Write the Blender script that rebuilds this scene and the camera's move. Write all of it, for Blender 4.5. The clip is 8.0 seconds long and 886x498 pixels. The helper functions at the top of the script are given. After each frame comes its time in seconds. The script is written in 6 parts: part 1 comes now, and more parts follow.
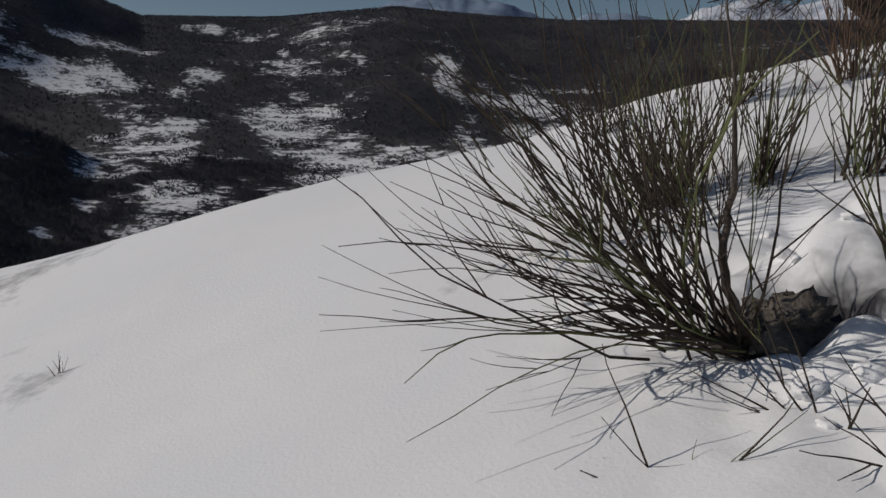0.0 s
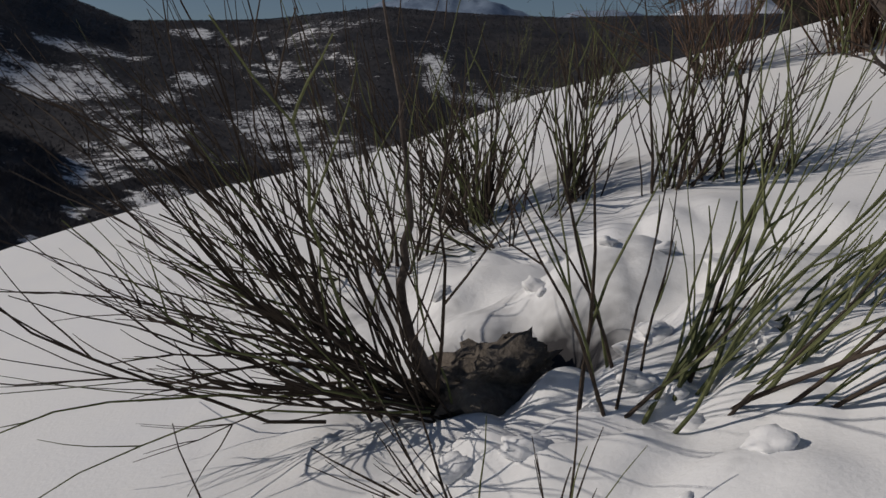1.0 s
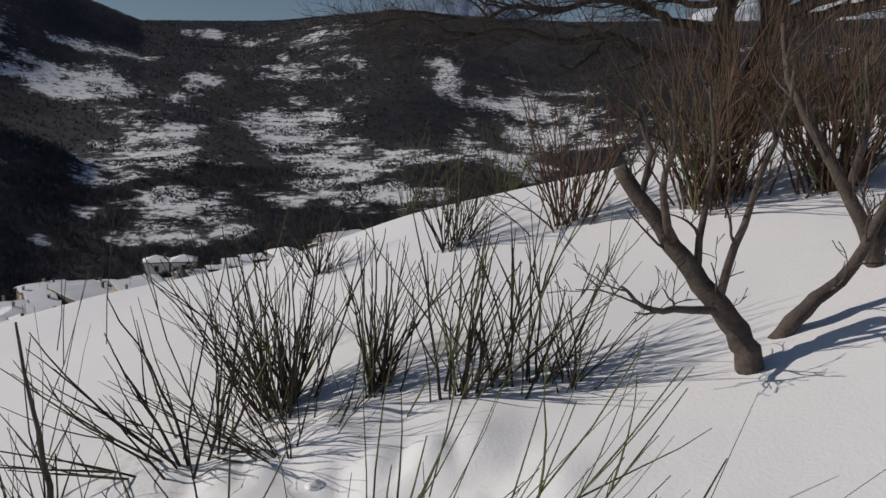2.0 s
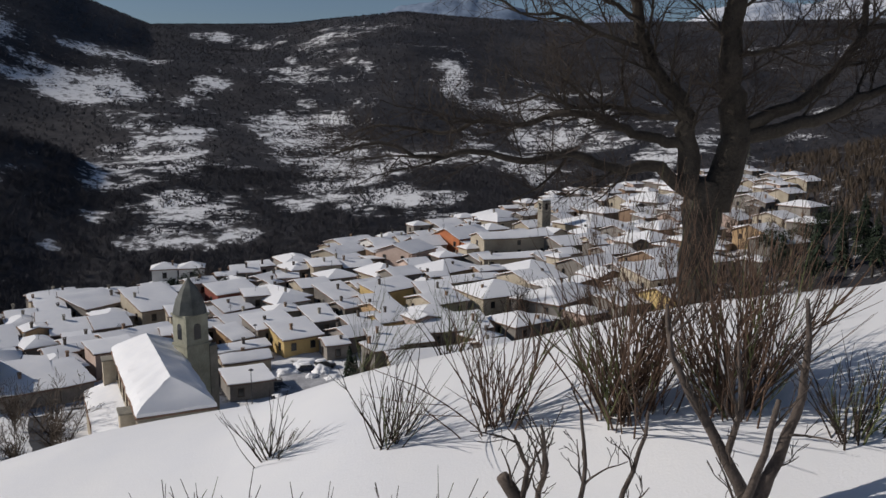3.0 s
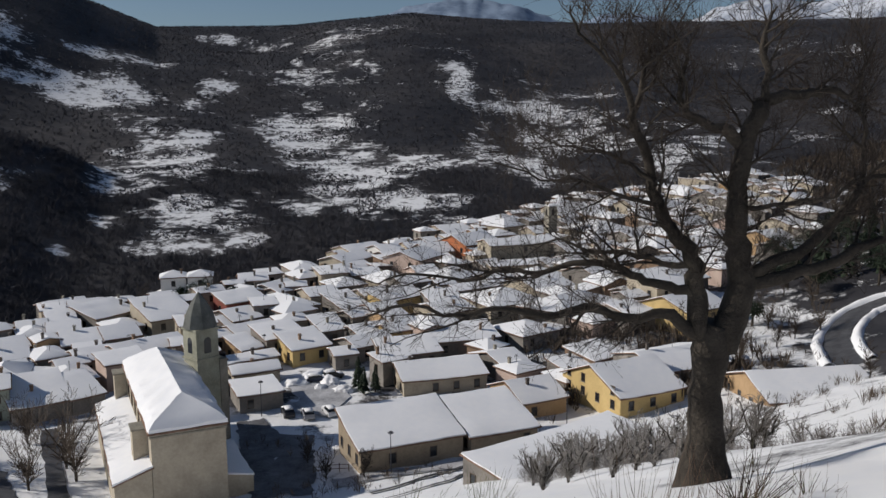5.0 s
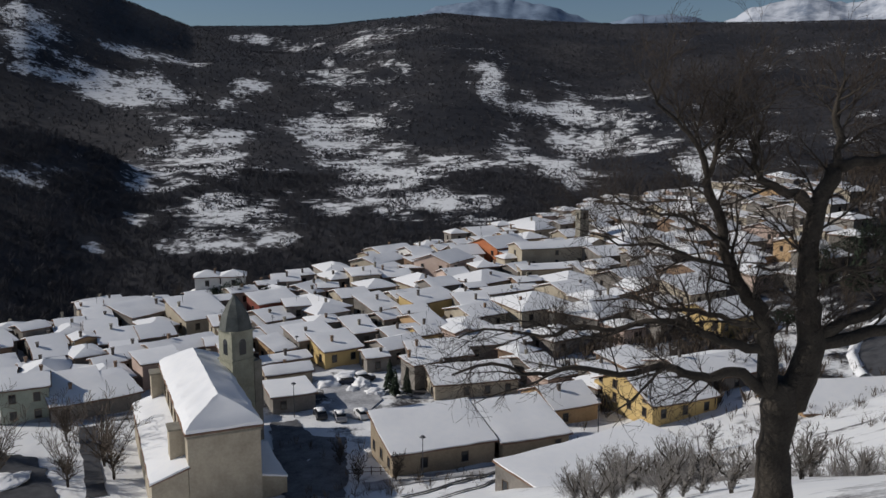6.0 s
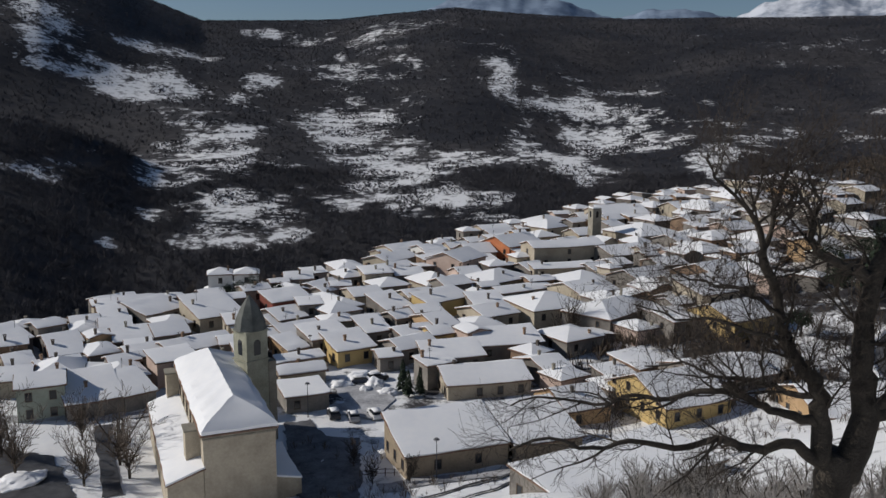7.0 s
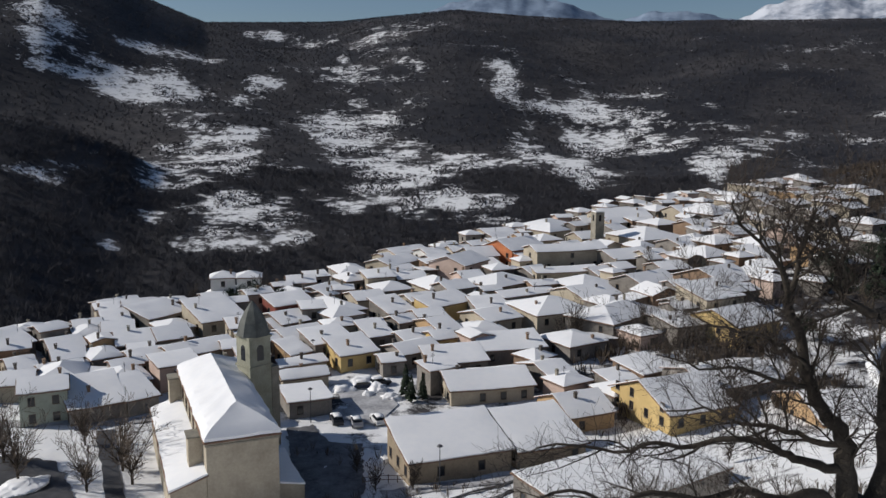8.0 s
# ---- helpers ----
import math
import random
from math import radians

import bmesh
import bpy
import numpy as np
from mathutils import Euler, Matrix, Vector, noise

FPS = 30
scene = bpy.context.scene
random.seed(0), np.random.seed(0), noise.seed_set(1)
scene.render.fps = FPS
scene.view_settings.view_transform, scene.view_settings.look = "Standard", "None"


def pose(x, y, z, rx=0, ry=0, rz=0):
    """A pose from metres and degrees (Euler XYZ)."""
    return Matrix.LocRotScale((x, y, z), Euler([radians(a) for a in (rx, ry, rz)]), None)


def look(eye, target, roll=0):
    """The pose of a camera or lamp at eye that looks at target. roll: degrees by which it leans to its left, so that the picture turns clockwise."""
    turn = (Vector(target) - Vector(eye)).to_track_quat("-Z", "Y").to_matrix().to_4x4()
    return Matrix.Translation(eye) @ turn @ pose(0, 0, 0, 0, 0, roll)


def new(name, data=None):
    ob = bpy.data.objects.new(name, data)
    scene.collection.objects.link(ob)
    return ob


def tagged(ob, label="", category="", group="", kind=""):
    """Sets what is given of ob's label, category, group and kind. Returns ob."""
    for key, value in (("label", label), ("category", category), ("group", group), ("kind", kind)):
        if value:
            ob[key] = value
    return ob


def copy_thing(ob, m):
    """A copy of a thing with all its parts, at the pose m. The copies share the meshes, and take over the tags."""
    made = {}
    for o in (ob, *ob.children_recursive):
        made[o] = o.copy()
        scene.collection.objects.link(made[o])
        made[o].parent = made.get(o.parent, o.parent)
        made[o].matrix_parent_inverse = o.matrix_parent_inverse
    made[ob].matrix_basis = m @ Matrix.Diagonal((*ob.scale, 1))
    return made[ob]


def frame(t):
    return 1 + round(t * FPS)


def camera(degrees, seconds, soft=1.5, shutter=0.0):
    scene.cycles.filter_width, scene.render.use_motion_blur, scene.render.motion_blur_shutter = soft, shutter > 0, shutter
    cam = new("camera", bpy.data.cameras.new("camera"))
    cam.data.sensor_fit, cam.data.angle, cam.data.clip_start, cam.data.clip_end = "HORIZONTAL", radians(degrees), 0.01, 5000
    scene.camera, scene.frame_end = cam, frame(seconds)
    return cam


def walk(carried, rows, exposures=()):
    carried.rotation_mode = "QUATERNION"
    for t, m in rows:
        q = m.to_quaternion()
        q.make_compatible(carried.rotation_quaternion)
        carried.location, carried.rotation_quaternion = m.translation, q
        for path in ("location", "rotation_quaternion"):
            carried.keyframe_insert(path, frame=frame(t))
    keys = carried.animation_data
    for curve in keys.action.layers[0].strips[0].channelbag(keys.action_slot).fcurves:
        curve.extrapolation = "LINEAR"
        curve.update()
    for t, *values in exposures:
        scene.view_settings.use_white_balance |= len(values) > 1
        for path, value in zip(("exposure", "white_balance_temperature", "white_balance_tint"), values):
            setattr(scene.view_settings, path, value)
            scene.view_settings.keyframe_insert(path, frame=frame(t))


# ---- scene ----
cam = camera(55.0, 8.0, soft=1.5)
ROWS = (
    (0, -0.390, 0.053, 52.958, -3.607, -9.088, 0.625),
    (0.2, -0.172, 0.162, 52.963, -3.602, -9.123, 0.426),
    (0.4, 0.046, 0.271, 52.969, -3.597, -9.159, 0.227),
    (0.5, 0.156, 0.325, 52.971, -3.594, -9.176, 0.127),
    (0.7, 0.358, 0.377, 52.984, -3.746, -9.154, -0.117),
    (0.9, 0.553, 0.418, 53.002, -3.927, -9.121, -0.355),
    (1, 0.650, 0.438, 53.012, -4.018, -9.104, -0.474),
    (1.2, 0.875, 0.522, 53.049, -4.109, -9.171, -0.406),
    (1.4, 1.089, 0.489, 53.146, -4.042, -9.149, -0.236),
    (1.5, 1.185, 0.506, 53.210, -3.936, -9.124, -0.139),
    (1.7, 1.370, 0.530, 53.422, -3.670, -8.980, 0.047),
    (1.9, 1.549, 0.545, 53.720, -3.491, -8.917, 0.185),
    (2, 1.627, 0.551, 53.876, -3.430, -8.933, 0.217),
    (2.2, 1.759, 0.526, 54.203, -3.177, -8.841, 0.201),
    (3.3, 2.218, 0.266, 55.584, -2.841, -8.938, -0.064),
    (3.5, 2.288, 0.240, 55.808, -3.046, -9.045, -0.266),
    (3.7, 2.269, 0.235, 56.061, -3.072, -9.040, -0.357),
    (3.9, 2.249, 0.229, 56.315, -3.098, -9.034, -0.447),
    (4, 2.240, 0.227, 56.441, -3.111, -9.031, -0.492),
    (4.2, 2.197, 0.179, 56.626, -3.115, -8.992, -0.499),
    (4.4, 2.139, 0.116, 56.789, -3.086, -8.953, -0.475),
    (4.5, 2.103, 0.082, 56.867, -3.050, -8.937, -0.456),
    (4.7, 2.014, 0.010, 57.027, -2.906, -8.908, -0.413),
    (5.8, 1.228, -0.403, 57.954, -0.761, -8.855, -0.058),
    (6, 1.110, -0.439, 58.142, -0.499, -8.898, 0.006),
    (6.2, 0.979, -0.432, 58.350, -0.228, -8.935, 0.059),
    (6.5, 0.783, -0.422, 58.662, 0.180, -8.991, 0.138),
    (6.8, 0.604, -0.355, 58.972, 0.185, -9.156, 0.172),
    (7, 0.484, -0.310, 59.180, 0.188, -9.265, 0.195),
    (7.2, 0.413, -0.249, 59.374, 0.216, -9.258, 0.227),
    (7.5, 0.343, -0.152, 59.618, 0.287, -9.226, 0.258),
    (7.8, 0.293, -0.061, 59.690, 0.308, -9.185, 0.272),
    (8, 0.260, 0.000, 59.731, 0.322, -9.155, 0.281),
)
walk(cam, [(t, pose(x, y, z, 90 + pitch, 0, yaw) @ pose(0, 0, 0, 0, 0, roll)) for t, x, y, z, yaw, pitch, roll in ROWS],
     exposures=((0.0, -0.66, 6600, 12), (1.0, -0.76, 6700, 13), (1.5, -0.45, 6700, 13), (2.2, -0.47, 6600, 13), (4.0, 0.0, 6500, 13), (4.7, -0.04, 6500, 12), (6.0, -0.30, 6400, 11), (7.0, -0.24, 6400, 11), (8.0, -0.04, 6400, 11)))

# ---- light: a low winter sun from the left under a clear sky ----
SUN_FROM = Vector((-0.94, 0.09, 0.54)).normalized()
world = bpy.data.worlds.new("winter_sky")
scene.world = world
world.use_nodes = True
sky = world.node_tree.nodes.new("ShaderNodeTexSky")
sky.sky_type = "NISHITA"
sky.sun_disc = False
sky.sun_elevation = math.asin(SUN_FROM.z)
sky.sun_rotation = math.atan2(SUN_FROM.x, SUN_FROM.y)
sky.altitude = 800
sky.ozone_density = 3.0
backdrop = world.node_tree.nodes["Background"]
backdrop.inputs["Strength"].default_value = 0.06
world.node_tree.links.new(sky.outputs["Color"], backdrop.inputs["Color"])
sun_data = bpy.data.lights.new("sun", "SUN")
sun_data.energy, sun_data.angle, sun_data.color = 3.7, radians(0.5), (1.0, 0.95, 0.87)
sun = new("sun", sun_data)
sun.matrix_world = look((0, 0, 200), Vector((0, 0, 200)) - SUN_FROM)

# ---- the lie of the land: one height function for everything that stands on it ----
def lattice(i, j, seed):
    """A repeatable random value between 0 and 1 for every lattice node."""
    n = (i.astype(np.int64) * 374761393 + j.astype(np.int64) * 668265263 + seed * 974634777) & 0x7FFFFFFF
    n = ((n ^ (n >> 13)) * 1274126177) & 0x7FFFFFFF
    return ((n ^ (n >> 16)) & 0xFFFF) / 65535.0


def vnoise(x, y, size, seed=0):
    """Smooth value noise between -1 and 1 with lumps of the given size in metres."""
    u, v = np.asarray(x, float) / size, np.asarray(y, float) / size
    i, j = np.floor(u), np.floor(v)
    a, b = u - i, v - j
    a, b = a * a * (3 - 2 * a), b * b * (3 - 2 * b)
    low = lattice(i, j, seed) * (1 - a) + lattice(i + 1, j, seed) * a
    high = lattice(i, j + 1, seed) * (1 - a) + lattice(i + 1, j + 1, seed) * a
    return 2 * (low * (1 - b) + high * b) - 1


def ramp(v, a, b):
    s = np.clip((v - a) / (b - a), 0, 1)
    return s * s * (3 - 2 * s)


def near_slope(x, y):
    """The snowy shoulder that the flight starts from: it rises to the right and rolls over a crest."""
    z = 52.2 + np.where(x > 0.8, 0.32, 0.272) * (x - 0.8) + 0.0414 * (np.clip(y, -15, 15) - 3) - 0.024 * np.clip(x - 8, 0, 14) ** 2 - 0.055 * np.clip(x - 4, 0, 18)
    z = np.maximum(z, 44 + 0.08 * x)
    # the snow climbs a little towards the crest, then rolls over and drops away
    rise = 3.5 + 0.8 * ramp(x, 1.5, 3.5)
    z = z + 0.7293 * (np.clip(y, rise, 9) - rise) / (9 - rise)
    over = np.clip(y - 6.84 - 0.03 * np.clip(-0.87 - x, 0, 8) + 0.233 * np.clip(x + 0.87, 0, 8) + 0.15 * vnoise(x, y, 3.1, 4), 0, None)
    z = z - np.where(over < 1.754, 0.1539 * over ** 2, np.where(over < 8, 0.54 * over - 0.4735, 0.464 * over + 0.1345))
    z = z + 0.10 * ramp(x, 0.5, 2) * (1 - ramp(x, 4.5, 6)) * np.exp(-((y - 7.2) / 2.0) ** 2)
    # drifted, trampled snow between the shrubs
    drift = np.exp(-(((x - 1.35) / 0.72) ** 2 + ((y - 3.0) / 1.1) ** 2))
    z = z + drift * (0.20 * np.abs(vnoise(x, y, 0.46, 5)) + 0.10 * np.abs(vnoise(x, y, 0.22, 6)) + 0.035 * vnoise(x, y, 0.11, 9) - 0.06)
    z = z - 0.15 * np.exp(-(((x - 1.0) / 0.30) ** 2 + ((y - 2.86) / 0.22) ** 2))
    z = z + 0.035 * vnoise(x, y, 1.7, 1) + 0.06 * vnoise(x, y, 4.5, 2)
    return z


def village_floor(x, y):
    return 10.5 + 0.035 * np.clip(y - 150, 0, 260) + 0.10 * np.clip(x - 30, 0, 90) 


def village_edge(x):
    """How far out the village terrace reaches before it drops into the valley."""
    return np.interp(x, [-400, -120, -89, -80, -66, -62, -49, -45, -26, 15, 53, 95, 200, 500], [90, 136, 176, 196, 206, 227, 227, 216, 240, 302, 340, 354, 346, 330])


def far_hill(x, y):
    """The wooded hillside across the valley, with its spurs, ridge and the dark summit."""
    d = np.hypot(x, y)
    az = np.degrees(np.arctan2(x, np.maximum(y, 1e-3)))
    z = np.interp(d, [250, 330, 450, 650, 900, 1200, 1500, 1700, 2300, 5000], [-30, -26, -4, 18, 62, 125, 185, 205, 120, 40])
    ridge = np.interp(az, [-45, -30, -25, -19.5, -15.6, -7, 0.5, 5, 12, 19, 28, 60], [330, 340, 322, 247, 206, 214, 233, 224, 213, 211, 207, 200])
    z = z + (ridge - 190) * ramp(d, 650, 1550)
    spur = np.sin(np.radians(az * 21 + 40 + 0.02 * d)) * 4 + vnoise(x, y, 260, 7) * 11 + vnoise(x, y, 110, 8) * 7
    z = z + spur * ramp(d, 420, 800) * (1 - 0.85 * ramp(d, 1200, 1500))
    # a wooded spur on the near side of the valley
    flank = np.interp(az, [-45, -33, -27.5, -24.5, -22, -20.3, -18.6, -17, -15.5], [60, 57, 52, 46, 38, 30, 18, 6, -15])
    flank = flank - np.where(d < 620, 0.24, 0.16) * np.abs(d - 620) + 4 * vnoise(x, y, 70, 12)
    gap = flank - z
    z = z + np.where(gap > 12, gap, np.where(gap > -12, (gap + 12) ** 2 / 48, 0))
    return z


def ground_height(x, y):
    x, y = np.asarray(x, float), np.asarray(y, float)
    near = near_slope(x, y)
    over = np.clip(y - 7.9 + 0.44 * (np.clip(x, -18, 14) - 3), 0, None)
    slope = np.maximum(near, -99)
    floor = village_floor(x, y)
    hillside = np.where(over > 0, slope, near)
    land = np.maximum(hillside, floor) + 2.0 * np.exp(-np.abs(hillside - floor) / 4.0)
    land = np.where(over > 0, land, near)
    # trodden, drifted snow between the houses
    land = land + (0.16 * vnoise(x, y, 3.4, 61) + 0.10 * vnoise(x, y, 1.5, 62)) * ramp(y, 92, 100) * (x < 66) * (y < 240)
    # the wooded bank to the right of the village
    bank = 0.20 * np.clip(x - 62 - 0.18 * (y - 60), 0, 200) * ramp(y, 12, 40)
    land = land + bank * ramp(y, 20, 60)
    out = y - village_edge(x)
    drop = np.clip(out, 0, 130) * 0.42
    valley = np.where(out > 0, land - drop, land)
    return np.where(y > 60, np.where(out > 0, np.maximum(valley, far_hill(x, y)), land), land)

# ---- materials ----
def material(name, rough=0.8, metal=0.0):
    m = bpy.data.materials.new(name)
    m.use_nodes = True
    b = m.node_tree.nodes["Principled BSDF"]
    b.inputs["Roughness"].default_value = rough
    b.inputs["Metallic"].default_value = metal
    b.inputs["Specular IOR Level"].default_value = 0.25
    return m, m.node_tree.nodes, m.node_tree.links, b


def noise_node(nodes, links, scale, detail=4.0, coords=None, rough=0.6):
    n = nodes.new("ShaderNodeTexNoise")
    n.inputs["Scale"].default_value, n.inputs["Detail"].default_value, n.inputs["Roughness"].default_value = scale, detail, rough
    if coords:
        links.new(coords, n.inputs["Vector"])
    return n


def blend(nodes, links, factor, a, b, low=0.35, high=0.65):
    """A colour that goes from a to b as the factor goes from low to high."""
    r = nodes.new("ShaderNodeValToRGB")
    r.color_ramp.elements[0].position, r.color_ramp.elements[1].position = low, high
    r.color_ramp.elements[0].color, r.color_ramp.elements[1].color = (*a, 1), (*b, 1)
    links.new(factor, r.inputs["Fac"])
    return r.outputs["Color"]


def mixed(nodes, links, factor, a, b):
    m = nodes.new("ShaderNodeMix")
    m.data_type = "RGBA"
    links.new(factor, m.inputs["Factor"])
    links.new(a, m.inputs[6])
    links.new(b, m.inputs[7])
    return m.outputs[2]


def bumped(nodes, links, b, height, strength=0.3, distance=0.02):
    n = nodes.new("ShaderNodeBump")
    n.inputs["Strength"].default_value, n.inputs["Distance"].default_value = strength, distance
    links.new(height, n.inputs["Height"])
    links.new(n.outputs["Normal"], b.inputs["Normal"])


def grained(name, dark, light, scale, rough=0.85, fine=None, bump=0.3, depth=0.02, varied=0.0, metal=0.0):
    """A surface whose colour wanders between two tones at two scales, with a fine relief."""
    m, nodes, links, b = material(name, rough, metal)
    place = nodes.new("ShaderNodeNewGeometry").outputs["Position"]
    wide = noise_node(nodes, links, scale, 5, place)
    tight = noise_node(nodes, links, fine or scale * 9, 3, place)
    both = nodes.new("ShaderNodeMath")
    both.operation = "MULTIPLY_ADD"
    links.new(tight.outputs["Fac"], both.inputs[0])
    both.inputs[1].default_value = 0.5
    links.new(wide.outputs["Fac"], both.inputs[2])
    colour = blend(nodes, links, both.outputs[0], dark, light, 0.45, 1.05)
    if varied:
        hue = nodes.new("ShaderNodeHueSaturation")
        info = nodes.new("ShaderNodeObjectInfo")
        span = nodes.new("ShaderNodeMapRange")
        span.inputs["To Min"].default_value, span.inputs["To Max"].default_value = 1 - varied, 1 + varied
        links.new(info.outputs["Random"], span.inputs["Value"])
        links.new(span.outputs["Result"], hue.inputs["Value"])
        links.new(colour, hue.inputs["Color"])
        colour = hue.outputs["Color"]
    links.new(colour, b.inputs["Base Color"])
    bumped(nodes, links, b, tight.outputs["Fac"], bump, depth)
    return m


def snow_material(name, tone=0.82, lump=1.4, grain=60.0, bump=0.25):
    m, nodes, links, b = material(name, 0.75)
    place = nodes.new("ShaderNodeNewGeometry").outputs["Position"]
    wide = noise_node(nodes, links, lump, 4, place)
    tight = noise_node(nodes, links, grain, 3, place)
    links.new(blend(nodes, links, wide.outputs["Fac"], (tone * 0.94, tone * 0.95, tone * 0.97), (tone, tone * 1.0, tone * 1.0), 0.3, 0.7), b.inputs["Base Color"])
    bumped(nodes, links, b, tight.outputs["Fac"], bump, 0.5 / grain)
    return m


def ground_material():
    """Snow where the land is open, dark leaf litter and undergrowth showing through where woods stand."""
    m, nodes, links, b = material("snowy_ground", 0.8)
    place = nodes.new("ShaderNodeNewGeometry").outputs["Position"]
    wood = nodes.new("ShaderNodeAttribute")
    wood.attribute_name = "woodland"
    lumps = noise_node(nodes, links, 0.9, 5, place)
    patches = noise_node(nodes, links, 0.13, 8, place, 0.75)
    crystals = noise_node(nodes, links, 55, 3, place)
    snow = blend(nodes, links, lumps.outputs["Fac"], (0.76, 0.77, 0.79), (0.83, 0.83, 0.82), 0.3, 0.7)
    stands = noise_node(nodes, links, 0.009, 4, place, 0.6)
    spread = nodes.new("ShaderNodeMapRange")
    spread.inputs["From Min"].default_value, spread.inputs["From Max"].default_value = 0.42, 0.62
    links.new(stands.outputs["Fac"], spread.inputs["Value"])
    # the blue cast of the litter tones is valley haze put into the colour
    close = blend(nodes, links, patches.outputs["Fac"], (0.012, 0.013, 0.017), (0.032, 0.032, 0.038), 0.35, 0.75)
    sparse = blend(nodes, links, patches.outputs["Fac"], (0.022, 0.021, 0.023), (0.086, 0.080, 0.080), 0.35, 0.72)
    litter = mixed(nodes, links, spread.outputs["Result"], close, sparse)
    edge = nodes.new("ShaderNodeMath")
    edge.operation = "MULTIPLY_ADD"
    links.new(patches.outputs["Fac"], edge.inputs[0])
    edge.inputs[1].default_value = 3.2
    links.new(wood.outputs["Fac"], edge.inputs[2])
    share = nodes.new("ShaderNodeMapRange")
    share.inputs["From Min"].default_value, share.inputs["From Max"].default_value = 1.80, 2.12
    links.new(edge.outputs[0], share.inputs["Value"])
    links.new(mixed(nodes, links, share.outputs["Result"], snow, litter), b.inputs["Base Color"])
    bumped(nodes, links, b, crystals.outputs["Fac"], 0.25, 0.01)
    return m


GROUND = ground_material()
SNOW = snow_material("roof_snow", 0.88, 0.8, 5.0, 0.14)
SNOW_NEAR = snow_material("loose_snow", 0.82, 3.0, 70, 0.35)
BARK = grained("oak_bark", (0.016, 0.014, 0.012), (0.080, 0.067, 0.053), 2.2, 0.95, 26, 0.9, 0.03)
SAPLING_BARK = grained("sapling_bark", (0.03, 0.024, 0.022), (0.15, 0.12, 0.10), 9, 0.9, 70, 0.6, 0.01)
TWIG = grained("bare_twig", (0.020, 0.016, 0.014), (0.068, 0.054, 0.044), 6, 0.9, 60, 0.2, 0.004)
# lighter copy of the bare twig, with sunlight put into its colour
SUNLIT_TWIG = grained("sunlit_garden_twig", (0.06, 0.048, 0.04), (0.19, 0.155, 0.125), 3, 0.9, 40, 0.2, 0.004)
BROOM_BROWN = grained("broom_stem_brown", (0.018, 0.013, 0.011), (0.075, 0.055, 0.040), 7, 0.8, 80, 0.2, 0.003)
BROOM_RED = grained("broom_stem_reddish", (0.045, 0.028, 0.020), (0.165, 0.105, 0.072), 7, 0.8, 80, 0.2, 0.003)
BROOM_GREEN = grained("broom_stem_green", (0.042, 0.050, 0.020), (0.15, 0.162, 0.068), 6, 0.75, 80, 0.2, 0.003)
# far trees: the blue in the tones stands for haze over the valley
WOODS = grained("haze_tinted_woods", (0.030, 0.031, 0.038), (0.100, 0.094, 0.100), 0.02, 0.95, 0.4, 0.0, 0.01)
BRUSH = grained("winter_brush", (0.035, 0.027, 0.02), (0.13, 0.10, 0.075), 0.3, 0.95, 3, 0.0, 0.01)
DUSTED_BRUSH = grained("snow_dusted_brush", (0.05, 0.042, 0.034), (0.34, 0.32, 0.30), 0.5, 0.95, 5, 0.0, 0.01)
CONIFER = grained("conifer_needles", (0.010, 0.016, 0.010), (0.035, 0.05, 0.03), 0.6, 0.9, 6, 0.2, 0.02)
TILE = grained("clay_roof_tile", (0.10, 0.06, 0.045), (0.26, 0.16, 0.11), 1.2, 0.9, 9, 0.4, 0.03)
GLASS, _n, _l, _b = material("window_glass", 0.08)
_b.inputs["Base Color"].default_value = (0.02, 0.022, 0.025, 1)
_b.inputs["Specular IOR Level"].default_value = 0.5
FRAME = grained("window_frame_wood", (0.07, 0.05, 0.035), (0.16, 0.12, 0.09), 6, 0.7)
STONE = grained("weathered_stone", (0.16, 0.15, 0.12), (0.36, 0.33, 0.27), 0.5, 0.9, 5, 0.5, 0.04)
TOWER = grained("green_grey_tower_plaster", (0.20, 0.20, 0.15), (0.42, 0.41, 0.32), 0.5, 0.9, 5, 0.4, 0.03)
ASPHALT = grained("wet_asphalt", (0.03, 0.03, 0.033), (0.10, 0.10, 0.105), 0.6, 0.6, 14, 0.2, 0.01)
# dark tone for the yard: asphalt and the church's shadow together
SHADOW_YARD = grained("shadowed_asphalt", (0.025, 0.025, 0.028), (0.20, 0.20, 0.21), 0.5, 0.6, 3.5, 0.3, 0.02)
SOIL = grained("bare_soil_litter", (0.05, 0.042, 0.036), (0.21, 0.18, 0.15), 9, 0.95, 60, 0.8, 0.01)
STEEL = grained("painted_steel", (0.05, 0.05, 0.055), (0.10, 0.10, 0.11), 4, 0.5, 30, 0.1, 0.002)
SLATE = grained("weathered_slate", (0.06, 0.066, 0.06), (0.16, 0.165, 0.15), 0.6, 0.8, 6, 0.3, 0.02)
RUBBER = grained("tyre_rubber", (0.015, 0.015, 0.016), (0.04, 0.04, 0.04), 8, 0.9)
